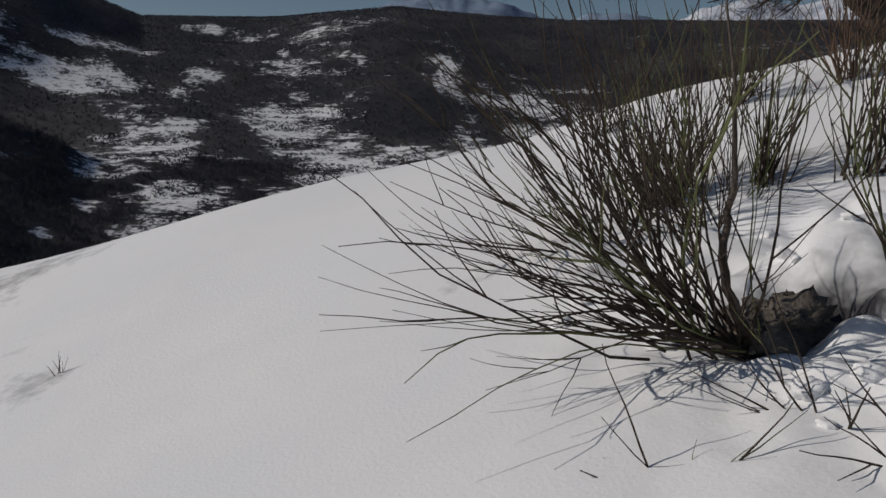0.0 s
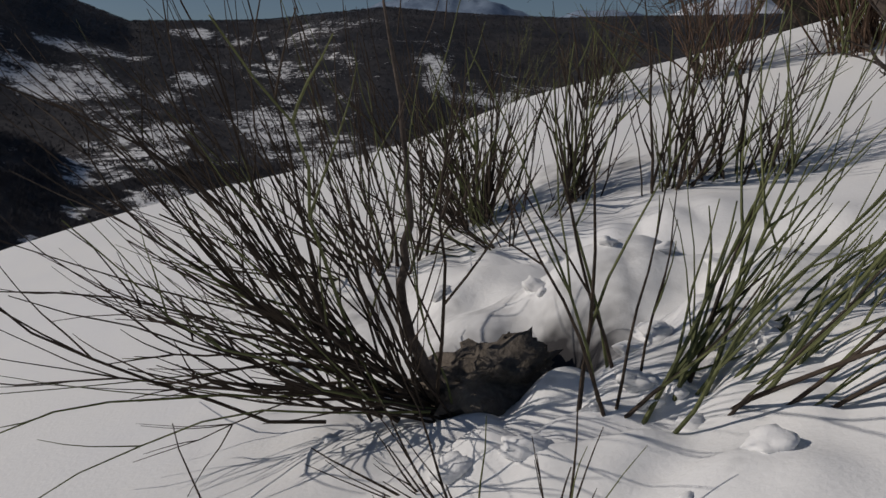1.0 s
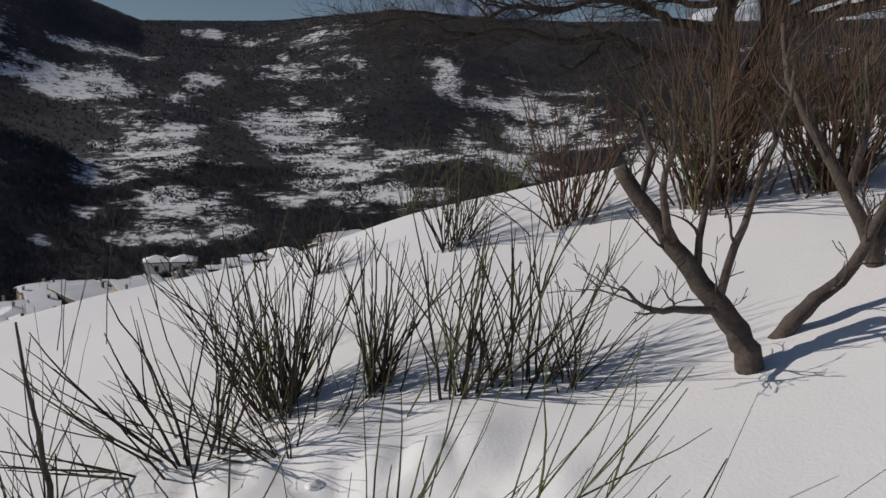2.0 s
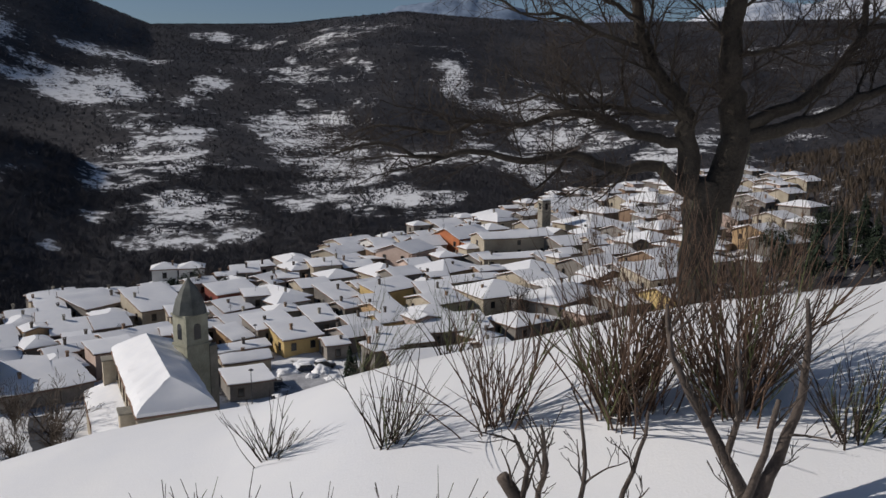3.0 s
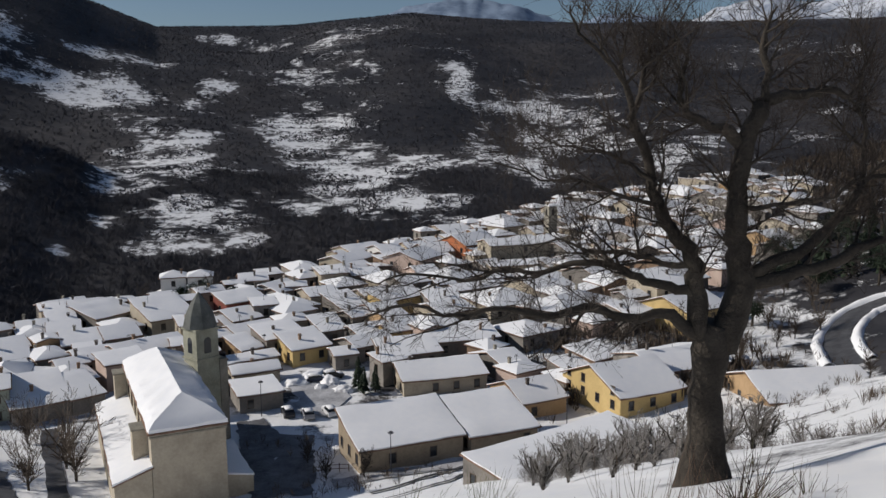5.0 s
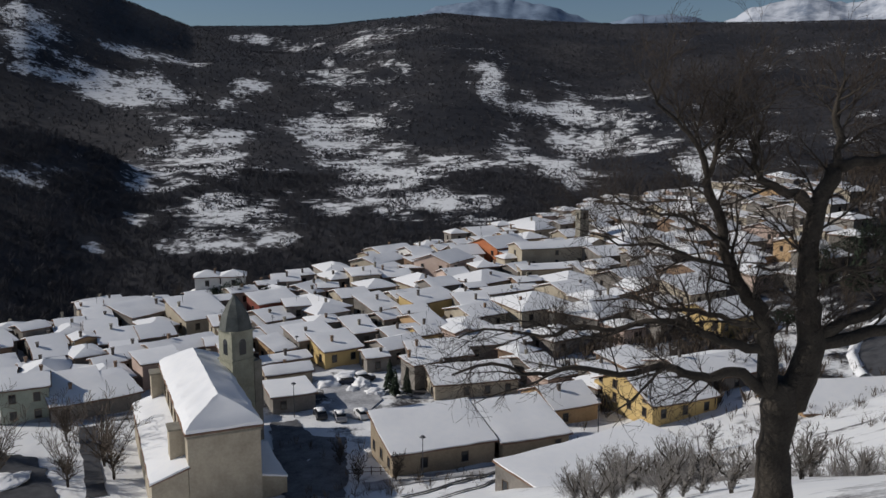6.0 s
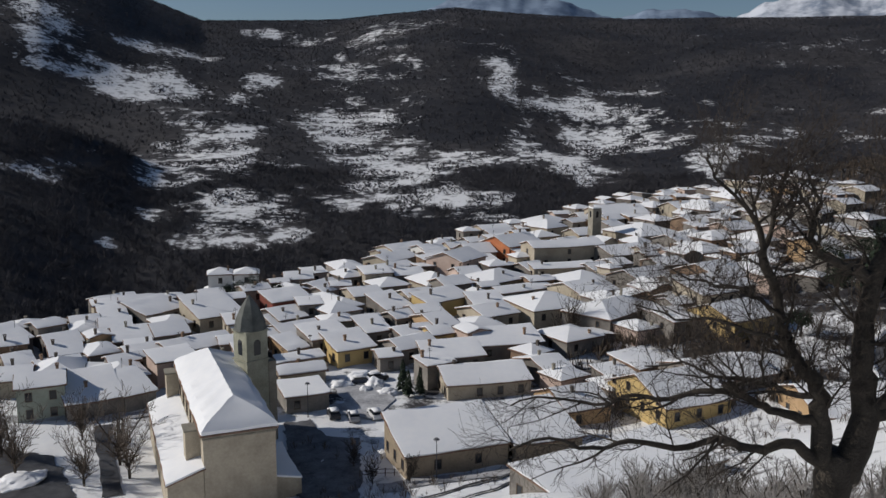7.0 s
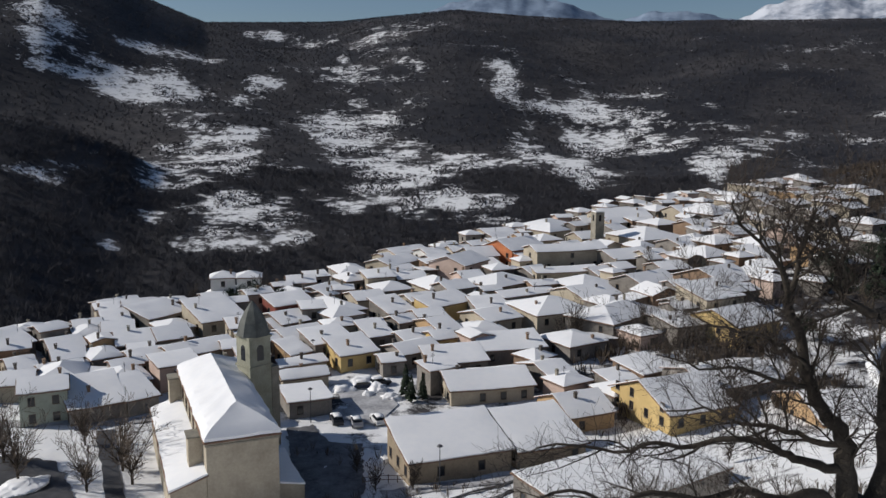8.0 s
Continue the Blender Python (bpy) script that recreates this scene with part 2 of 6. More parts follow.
PLASTER = {
    "cream": grained("cream_plaster", (0.30, 0.26, 0.20), (0.50, 0.44, 0.34), 0.35, 0.9, 3, 0.2, 0.02, 0.12),
    "grey": grained("grey_plaster", (0.13, 0.12, 0.11), (0.29, 0.265, 0.235), 0.35, 0.92, 3, 0.25, 0.02, 0.2),
    "dark": grained("dark_plaster", (0.07, 0.06, 0.055), (0.16, 0.14, 0.12), 0.35, 0.92, 3, 0.25, 0.02),
    # cream walls facing away from the sun, their shade put into a darker plaster
    "shaded_cream": grained("shaded_cream_plaster", (0.20, 0.16, 0.115), (0.38, 0.31, 0.225), 0.35, 0.9, 3, 0.2, 0.02),
    "yellow": grained("ochre_yellow_plaster", (0.46, 0.33, 0.14), (0.62, 0.46, 0.21), 0.35, 0.9, 3, 0.15, 0.02),
    "ochre": grained("faded_ochre_plaster", (0.32, 0.21, 0.11), (0.48, 0.33, 0.19), 0.35, 0.9, 3, 0.2, 0.02),
    "orange": grained("orange_plaster", (0.40, 0.13, 0.06), (0.56, 0.22, 0.10), 0.35, 0.9, 3, 0.15, 0.02),
    "red": grained("red_plaster", (0.16, 0.045, 0.035), (0.27, 0.09, 0.065), 0.35, 0.9, 3, 0.2, 0.02),
    "pink": grained("pink_plaster", (0.42, 0.31, 0.26), (0.58, 0.46, 0.39), 0.35, 0.9, 3, 0.2, 0.02),
    "brown": grained("brown_plaster", (0.18, 0.12, 0.08), (0.32, 0.22, 0.15), 0.35, 0.9, 3, 0.2, 0.02),
    "green": grained("pale_green_plaster", (0.27, 0.30, 0.24), (0.42, 0.45, 0.38), 0.35, 0.9, 3, 0.2, 0.02),
    "white": grained("white_plaster", (0.55, 0.54, 0.51), (0.74, 0.73, 0.70), 0.35, 0.9, 3, 0.15, 0.02),
}
PAINT_NAMES = {"cream": "cream", "grey": "grey", "dark": "dark grey", "yellow": "ochre yellow", "ochre": "faded ochre", "orange": "orange",
               "red": "dark red", "pink": "pale pink", "shaded_cream": "shaded_cream", "brown": "brown", "green": "pale green", "white": "white"}


# ---- mesh helpers ----
def part(name, bm, mat, parent=None, label="", at=None, smooth=False):
    """Links a bmesh as one mesh object under a thing or a part."""
    data = bpy.data.meshes.new(name)
    bm.to_mesh(data)
    bm.free()
    return linked(name, data, mat, parent, label, at, smooth)


def linked(name, data, mat, parent=None, label="", at=None, smooth=False):
    if mat and not data.materials:
        data.materials.append(mat)
    if smooth:
        data.polygons.foreach_set("use_smooth", np.ones(len(data.polygons), bool))
    ob = new(name, data)
    ob.parent = parent
    if at is not None:
        ob.matrix_basis = at
    if label:
        ob["label"] = label
    return ob


def raw(name, verts, faces):
    data = bpy.data.meshes.new(name)
    data.from_pydata([tuple(map(float, v)) for v in verts], [], [tuple(map(int, f)) for f in faces])
    data.update()
    return data


def block(bm, x0, x1, y0, y1, z0, z1, m=None):
    """A box between the given bounds."""
    vs = [bm.verts.new((x, y, z)) for z in (z0, z1) for y in (y0, y1) for x in (x0, x1)]
    if m is not None:
        for v in vs:
            v.co = m @ v.co
    for f in ((0, 2, 3, 1), (4, 5, 7, 6), (0, 1, 5, 4), (2, 6, 7, 3), (0, 4, 6, 2), (1, 3, 7, 5)):
        bm.faces.new([vs[i] for i in f])
    return bm


def tube_mesh(name, strands, sides=4):
    """One mesh of tapered round strands: each a list of points and a list of radii."""
    verts, faces = [], []
    turn = [2 * math.pi * k / sides for k in range(sides)]
    for points, radii in strands:
        start, n = len(verts), len(points)
        for i, (p, r) in enumerate(zip(points, radii)):
            way = (Vector(points[min(i + 1, n - 1)]) - Vector(points[max(i - 1, 0)]))
            way = way.normalized() if way.length > 1e-9 else Vector((0, 0, 1))
            side = way.cross(Vector((0.31, 0.87, 0.38))).normalized()
            other = way.cross(side)
            p = Vector(p)
            for a in turn:
                verts.append(p + (side * math.cos(a) + other * math.sin(a)) * r)
        for i in range(n - 1):
            for k in range(sides):
                a, b = start + i * sides + k, start + i * sides + (k + 1) % sides
                faces.append((a, b, b + sides, a + sides))
        faces.append(tuple(start + k for k in reversed(range(sides))))
        faces.append(tuple(start + (n - 1) * sides + k for k in range(sides)))
    return raw(name, verts, faces)


def thing(name, at, label, category, group="", kind=""):
    ob = new(name)
    ob.empty_display_size = 0.3
    ob.matrix_basis = at
    return tagged(ob, label, category, group, kind)


def ground_at(x, y):
    return float(ground_height(x, y))


# ---- the ground: one sheet from under the camera to the horizon ----
def clearings():
    """Open, snow-covered meadows on the far hillside: centre, half sizes across and along the line to the village, and how open they are."""
    west_top = (
        (-445, 973, 25, 48, 0.75),
        (-429, 905, 10, 48, 0.8),
        (-407, 874, 8, 21, 0.7),
        (-385, 849, 27, 8, 1),
        (-365, 873, 35, 13, 0.8),
        (-352, 913, 29, 15, 0.8),
        (-345, 879, 21, 21, 0.8),
        (-323, 855, 20, 30, 1),
        (-300, 861, 19, 27, 1),
        (-323, 913, 21, 25, 0.7),
        (-328, 1027, 35, 22, 0.9),
        (-315, 1050, 24, 25, 0.7),
        (-280, 908, 17, 27, 0.5),
        (-305, 950, 36, 36, 0.35),
        (-238, 820, 37, 60, 0.25),
        (-195, 958, 18, 20, 1),
        (-206, 921, 17, 20, 0.8),
        (-205, 864, 16, 28, 0.6),
    )
    west_fields = (
        (-253, 767, 9, 12, 0.6),
        (-175, 735, 12, 15, 1),
        (-183, 709, 16, 18, 1),
        (-201, 691, 16, 12, 0.8),
        (-215, 660, 23, 25, 0.9),
        (-184, 644, 20, 24, 0.8),
        (-163, 664, 20, 26, 0.9),
        (-136, 640, 19, 27, 0.8),
        (-202, 580, 11, 40, 1),
        (-185, 592, 23, 29, 0.9),
        (-155, 596, 22, 24, 0.9),
        (-164, 559, 19, 15, 0.9),
        (-141, 571, 17, 19, 0.6),
        (-121, 588, 18, 25, 0.5),
        (-111, 616, 11, 23, 0.5),
    )
    west_foot = (
        (-123, 528, 18, 18, 1),
        (-127, 498, 11, 14, 1),
        (-106, 509, 13, 19, 0.7),
        (-123, 472, 12, 15, 0.6),
        (-93, 477, 11, 21, 0.6),
        (-84, 446, 8, 17, 0.45),
        (-117, 436, 15, 17, 0.7),
        (-125, 422, 8, 12, 0.6),
        (-163, 468, 8, 15, 0.9),
        (-163, 404, 3, 6, 0.4),
        (-235, 466, 14, 8, 0.9),
        (-225, 498, 8, 6, 0.6),
        (-215, 521, 10, 6, 0.5),
        (-227, 547, 4, 6, 0.7),
    )
    terraces = (
        (-108, 817, 24, 27, 0.9),
        (-83, 832, 24, 25, 0.7),
        (-97, 770, 17, 26, 0.8),
        (-69, 739, 27, 43, 0.7),
        (-52, 784, 23, 33, 0.6),
        (-35, 737, 16, 34, 0.6),
        (-67, 671, 25, 16, 0.9),
        (-92, 694, 13, 18, 0.5),
        (-43, 717, 16, 35, 0.8),
        (-62, 615, 11, 26, 0.9),
        (-42, 629, 18, 27, 0.8),
        (-22, 640, 19, 25, 0.7),
        (-50, 572, 15, 21, 0.9),
        (-27, 579, 17, 22, 0.8),
        (-62, 518, 11, 16, 0.9),
        (-81, 524, 10, 11, 0.5),
        (-39, 535, 16, 17, 0.6),
        (-18, 534, 14, 26, 0.7),
        (-10, 496, 13, 17, 0.6),
    )
    ridge = (
        (-225, 1327, 34, 60, 0.45),
        (-275, 1362, 15, 32, 0.8),
        (-205, 1306, 19, 60, 0.6),
        (-82, 1243, 46, 60, 0.4),
        (-110, 1289, 14, 60, 0.6),
        (-137, 1130, 5, 35, 0.9),
        (-66, 996, 18, 18, 0.5),
        (-308, 1351, 10, 18, 0.5),
        (63, 982, 11, 60, 0.8),
        (56, 1031, 8, 41, 0.6),
        (68, 919, 10, 32, 0.8),
        (80, 888, 23, 22, 0.9),
        (105, 926, 8, 18, 0.8),
        (115, 885, 26, 20, 0.9),
        (148, 910, 17, 35, 1),
        (172, 981, 22, 60, 0.3),
    )
    middle = (
        (207, 964, 29, 40, 0.77),
        (234, 946, 14, 21, 0.60),
        (147, 868, 29, 20, 0.77),
        (177, 850, 25, 21, 0.77),
        (182, 818, 13, 39, 0.77),
        (162, 798, 12, 29, 0.69),
        (183, 775, 9, 20, 0.69),
        (67, 759, 14, 54, 0.86),
        (68, 695, 13, 32, 0.69),
        (127, 731, 19, 54, 0.86),
        (115, 784, 14, 27, 0.86),
        (83, 661, 19, 16, 0.60),
        (92, 635, 14, 29, 0.77),
        (99, 600, 8, 44, 0.77),
        (115, 619, 12, 20, 0.43),
        (125, 654, 17, 15, 0.43),
    )
    middle_foot = (
        (26, 663, 29, 10, 0.8),
        (9, 688, 15, 10, 0.6),
        (4, 634, 19, 21, 0.5),
        (14, 540, 16, 7, 0.9),
        (8, 510, 11, 34, 0.7),
        (27, 517, 9, 24, 0.5),
        (3, 566, 8, 19, 0.5),
        (23, 489, 11, 14, 0.4),
        (202, 735, 11, 37, 0.8),
        (177, 708, 16, 31, 0.7),
        (194, 654, 12, 14, 0.8),
        (216, 664, 15, 22, 0.8),
        (195, 629, 14, 20, 0.7),
        (225, 644, 17, 12, 0.9),
    )
    east = (
        (187, 589, 5, 22, 0.6),
        (236, 720, 14, 27, 0.7),
        (271, 725, 11, 39, 0.8),
        (299, 748, 9, 22, 0.8),
        (258, 666, 21, 16, 0.6),
        (259, 633, 15, 13, 0.5),
        (237, 787, 24, 16, 0.35),
        (272, 870, 13, 10, 0.7),
        (333, 843, 10, 8, 0.8),
        (345, 720, 17, 31, 0.7),
        (402, 801, 10, 11, 0.7),
        (358, 713, 9, 15, 0.7),
        (316, 647, 16, 12, 0.5),
        (297, 654, 13, 12, 0.5),
        (321, 633, 10, 15, 0.5),
        (394, 999, 8, 21, 0.4),
        (348, 1176, 54, 60, 0.15),
        (461, 1084, 69, 60, 0.12),
    )
    thin_woods = (
        (-110, 980, 46, 88, 0.25),
        (-155, 1023, 34, 54, 0.22),
        (-215, 778, 38, 70, 0.26),
        (-223, 735, 20, 22, 0.43),
        (-58, 1248, 50, 90, 0.25),
        (-22, 1066, 28, 59, 0.25),
        (-88, 890, 36, 36, 0.26),
        (-55, 920, 24, 39, 0.25),
        (-207, 1380, 46, 50, 0.22),
        (75, 828, 22, 20, 0.22),
        (174, 996, 34, 72, 0.26),
        (55, 1098, 22, 87, 0.22),
        (6, 1159, 31, 90, 0.22),
        (-105, 475, 19, 37, 0.47),
        (-87, 564, 15, 34, 0.43),
        (-145, 469, 13, 21, 0.33),
        (217, 808, 33, 22, 0.22),
        (253, 700, 30, 54, 0.43),
        (302, 696, 30, 46, 0.43),
    )
    return thin_woods + west_top + west_fields + west_foot + terraces + ridge + middle + middle_foot + east


def woodland(x, y):
    """How wooded a place is, from 0 (open snow) to 1 (closed woods)."""
    out = y - village_edge(x)
    w = ramp(out, 2, 16) * (y > 60)
    d = np.hypot(x, y)
    rough = vnoise(x, y, 44, 21) * 0.40 + vnoise(x, y, 19, 22) * 0.50 + vnoise(x, y, 8.5, 24) * 0.30 + vnoise(x, y, 95, 23) * 0.25
    open_ = np.zeros_like(w)
    for cx, cy, a, b, share in clearings():
        deg = math.atan2(-cx, cy)
        c, s = math.cos(deg), math.sin(deg)
        u, v = ((x - cx) * c + (y - cy) * s) / a, (-(x - cx) * s + (y - cy) * c) / b
        open_ = np.maximum(open_, share * np.clip(1.42 - 0.74 * np.hypot(u, v), 0, 1))
    thin = np.clip(0.5 * vnoise(x, y, 150, 25) + 0.35 * vnoise(x, y, 55, 26) - 0.25, 0, 0.12)
    open_ = 0.98 * np.maximum(open_, thin) + rough * np.where(open_ > 0.02, 0.85, 0.14)
    w = np.where(out > 10, np.clip(1.0 - 0.92 * open_, 0.10, 1), w)
    bank = ramp(x - 54 - 0.2 * (y - 60), 0, 14) * ramp(y, 30, 60) * (out < 4) * 0.72
    # dark patches between houses: trampled ground, plus shade and dimmer bounce in colour
    trodden = 0.55 * ramp(y, 128, 140) * (out < 2) * ramp(x, -52, -40) * np.clip(0.55 + 0.6 * vnoise(x, y, 9, 27) + 0.5 * vnoise(x, y, 3.5, 28), 0, 1)
    hollow = 1.1 * np.exp(-(((x - 1.0) / 0.26) ** 2 + ((y - 2.86) / 0.18) ** 2))
    return np.clip(np.maximum(np.maximum(w, bank), np.maximum(hollow, trodden)), 0, 1)


def build_ground():
    ang = np.radians(np.concatenate([np.arange(-42, 42.01, 0.25), np.arange(46, 318, 5.0)]))
    rad = np.geomspace(0.35, 4900, 560)
    a, r = np.meshgrid(ang, rad)
    x, y = 1.2 + r * np.sin(a), -0.6 + r * np.cos(a)
    z = ground_height(x, y)
    fade = ramp(r, 2200, 3600)
    z = z * (1 - fade) + 40 * fade
    m, n = a.shape
    verts = np.stack([x, y, z], -1).reshape(-1, 3)
    verts = np.vstack([verts, [1.2, -0.6, ground_at(1.2, -0.6)]])
    i, j = np.meshgrid(np.arange(m - 1), np.arange(n), indexing="ij")
    k = (j + 1) % n
    quads = np.stack([i * n + j, (i + 1) * n + j, (i + 1) * n + k, i * n + k], -1).reshape(-1, 4)
    j = np.arange(n)
    fan = np.stack([np.full(n, m * n), j, (j + 1) % n], -1)
    data = bpy.data.meshes.new("ground")
    data.from_pydata(verts.tolist(), [], quads.tolist() + fan.tolist())
    w = np.append(woodland(x, y).ravel(), 0.0)
    data.attributes.new("woodland", "FLOAT", "POINT").data.foreach_set("value", w.astype(np.float32))
    ob = linked("ground", data, GROUND, smooth=True)
    return tagged(ob, "snow-covered hillside, village terrace and wooded valley slopes", "ground", kind="structure")


build_ground()


def fans(name, spots, blades, seed, spread=0.32, thick=0.05):
    """Bare crowns seen from afar: for each spot (x, y, z, height) a fan of upright tapering branch sprays."""
    rng = np.random.default_rng(seed)
    spots = np.asarray(spots, float)
    n = len(spots)
    h = spots[:, 3][:, None]
    turn = rng.uniform(0, 2 * math.pi, (n, blades))
    lean = rng.uniform(0.1, 1.0, (n, blades)) * spread * h
    root = spots[:, None, :3] + np.stack([np.cos(turn) * lean * 0.15, np.sin(turn) * lean * 0.15, h * rng.uniform(-0.05, 0.35, (n, blades))], -1)
    tip = spots[:, None, :3] + np.stack([np.cos(turn) * lean, np.sin(turn) * lean, h * rng.uniform(0.55, 1.0, (n, blades))], -1)
    across = rng.uniform(0, 2 * math.pi, (n, blades))
    wide = (thick * h * rng.uniform(0.5, 1.5, (n, blades)))[..., None] * np.stack([np.cos(across), np.sin(across), 0 * across], -1)
    mid = (root + tip) / 2
    verts = np.stack([root, mid + wide, tip, mid - wide], 2).reshape(-1, 3)
    faces = np.arange(len(verts)).reshape(-1, 4)
    return raw(name, verts.tolist(), faces.tolist())


def build_far_woods():
    rng = np.random.default_rng(11)
    for name, count, d0, d1, hgt, mat in (("valley_woods", 18000, 200, 620, 5.0, WOODS), ("hillside_woods", 36000, 600, 1650, 4.2, WOODS)):
        az, d = np.radians(rng.uniform(-33, 36, count * 3)), np.sqrt(rng.uniform(d0 ** 2, d1 ** 2, count * 3))
        x, y = d * np.sin(az), d * np.cos(az)
        w = woodland(x, y)
        ok = (rng.uniform(0, 1, len(x)) < np.clip((w - 0.48) * 2.0, 0.01, 1)) & (y - village_edge(x) > 6)
        x, y = x[ok][:count], y[ok][:count]
        spots = np.stack([x, y, ground_height(x, y) - 0.3, hgt * rng.uniform(0.5, 1.2, len(x))], -1)
        ob = linked(name, fans(name, spots, 22 if d1 < 700 else 10, 5, 0.8 if d1 < 700 else 0.6, 0.013 if d1 < 700 else 0.04), mat)
        tagged(ob, "dense bare winter woods, dark grey with a painted blue haze tint, on the snowy slope", "woods", kind="stuff")


def build_meadow_bushes():
    """Hedges and scattered bushes that speckle the open meadows across the valley."""
    rng = np.random.default_rng(23)
    az, d = np.radians(rng.uniform(-33, 36, 240000)), np.sqrt(rng.uniform(260 ** 2, 1500 ** 2, 240000))
    x, y = d * np.sin(az), d * np.cos(az)
    w = woodland(x, y)
    terrace = np.abs(((ground_height(x, y) + 2 * vnoise(x, y, 60, 52)) / 5.5) % 1 - 0.5) < 0.10
    keep = (w < 0.72) & (y - village_edge(x) > 8) & (terrace & (vnoise(x, y, 40, 50) > -0.3) | (vnoise(x, y, 24, 51) > 0.18))
    x, y = x[keep][:30000], y[keep][:30000]
    spots = np.stack([x, y, ground_height(x, y) - 0.2, rng.uniform(0.6, 2.4, len(x))], -1)
    ob = linked("meadow_bushes", fans("meadow_bushes", spots, 6, 6, 0.9, 0.13), WOODS)
    tagged(ob, "dark bare bushes and hedge lines on snowy meadows", "bushes", kind="stuff")


build_far_woods()
build_meadow_bushes()


def mountain(name, az0, az1, peaks, base, dist, label, snowy):
    """A far range: a rugged ridge with two faces."""
    m, nodes, links, b = material(name + "_hazed_rock", 0.9)
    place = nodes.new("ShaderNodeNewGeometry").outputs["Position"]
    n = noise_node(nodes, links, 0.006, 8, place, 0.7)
    # blue distance haze is mixed into these rock and snow tones
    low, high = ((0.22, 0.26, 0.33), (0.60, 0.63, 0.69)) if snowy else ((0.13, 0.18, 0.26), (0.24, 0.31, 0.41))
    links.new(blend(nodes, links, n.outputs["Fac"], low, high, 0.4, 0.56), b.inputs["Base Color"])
    cols, rows = 120, 14
    verts, faces = [], []
    for i in range(cols + 1):
        f = i / cols
        a = math.radians(az0 + (az1 - az0) * f)
        top = float(np.interp(f, [p[0] for p in peaks], [p[1] for p in peaks]))
        for j in range(rows + 1):
            g = j / rows
            d = dist - 700 + 700 * g
            x, y = d * math.sin(a), d * math.cos(a)
            rough = 28 * float(vnoise(x, y, 130, 31)) + 14 * float(vnoise(x, y, 50, 32)) + 7 * float(vnoise(x, y, 22, 33))
            verts.append((x, y, base + (top - base) * g ** 1.2 + rough * min(1, 4 * g) * (0.6 if top > base + 40 else 0.2)))
    for i in range(cols):
        for j in range(rows):
            k = i * (rows + 1) + j
            faces.append((k, k + rows + 1, k + rows + 2, k + 1))
    back = len(verts)
    for i in range(cols + 1):
        a = math.radians(az0 + (az1 - az0) * i / cols)
        verts.append(((dist + 250) * math.sin(a), (dist + 250) * math.cos(a), base))
    for i in range(cols):
        faces.append((i * (rows + 1) + rows, (i + 1) * (rows + 1) + rows, back + i + 1, back + i))
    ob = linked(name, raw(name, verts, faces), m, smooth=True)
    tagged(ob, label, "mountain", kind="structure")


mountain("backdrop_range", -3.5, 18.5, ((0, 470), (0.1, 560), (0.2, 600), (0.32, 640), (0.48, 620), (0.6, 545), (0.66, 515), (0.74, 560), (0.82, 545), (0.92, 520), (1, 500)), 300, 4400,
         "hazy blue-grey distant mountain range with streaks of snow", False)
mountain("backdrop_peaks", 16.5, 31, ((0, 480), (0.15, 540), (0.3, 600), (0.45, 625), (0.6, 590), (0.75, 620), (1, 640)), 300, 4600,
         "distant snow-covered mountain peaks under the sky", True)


# ---- buildings ----
def roof_height(kind, u, v, length, width, rise):
    """Height of a roof above its eaves at u along and v across, from its middle."""
    across = 1 - abs(v) / (width / 2)
    if kind == "hip":
        along = (length / 2 - abs(u)) / (width / 2)
        return rise * max(0.0, min(across, along))
    if kind == "shed":
        return rise * (0.5 + v / width)
    return rise * max(0.0, across)


def roof_points(kind, length, width, rise, cols, rows):
    """Grid of (u, v, height) over a roof: rows run with the slopes, so that ridge and hips fall on edges."""
    if kind != "hip":
        us = [length / 2 * (2 * i / cols - 1) for i in range(cols + 1)]
        vs = [width / 2 * (2 * j / rows - 1) for j in range(rows + 1)]
        return [[(u, v, roof_height(kind, u, v, length, width, rise)) for v in vs] for u in us], False
    rings = []
    inset = min(length, width) / 2
    for k in range(rows // 2 + 1):
        t = k / (rows // 2)
        a, b = length / 2 - inset * t, width / 2 - inset * t
        rim = [(-a + 2 * a * i / cols, -b) for i in range(cols)] + [(a, -b + 2 * b * i / 4) for i in range(4)]
        rim += [(-x, -y) for x, y in rim]
        rings.append([(x, y, rise * t) for x, y in rim])
    return rings, True


def crisp(bm, angle=0.30):
    """Soft faces between, hard edges along, ridges, hips and rims."""
    bm.normal_update()
    for e in bm.edges:
        if len(e.link_faces) == 2 and e.calc_face_angle(0) > angle:
            e.smooth = False
    return bm


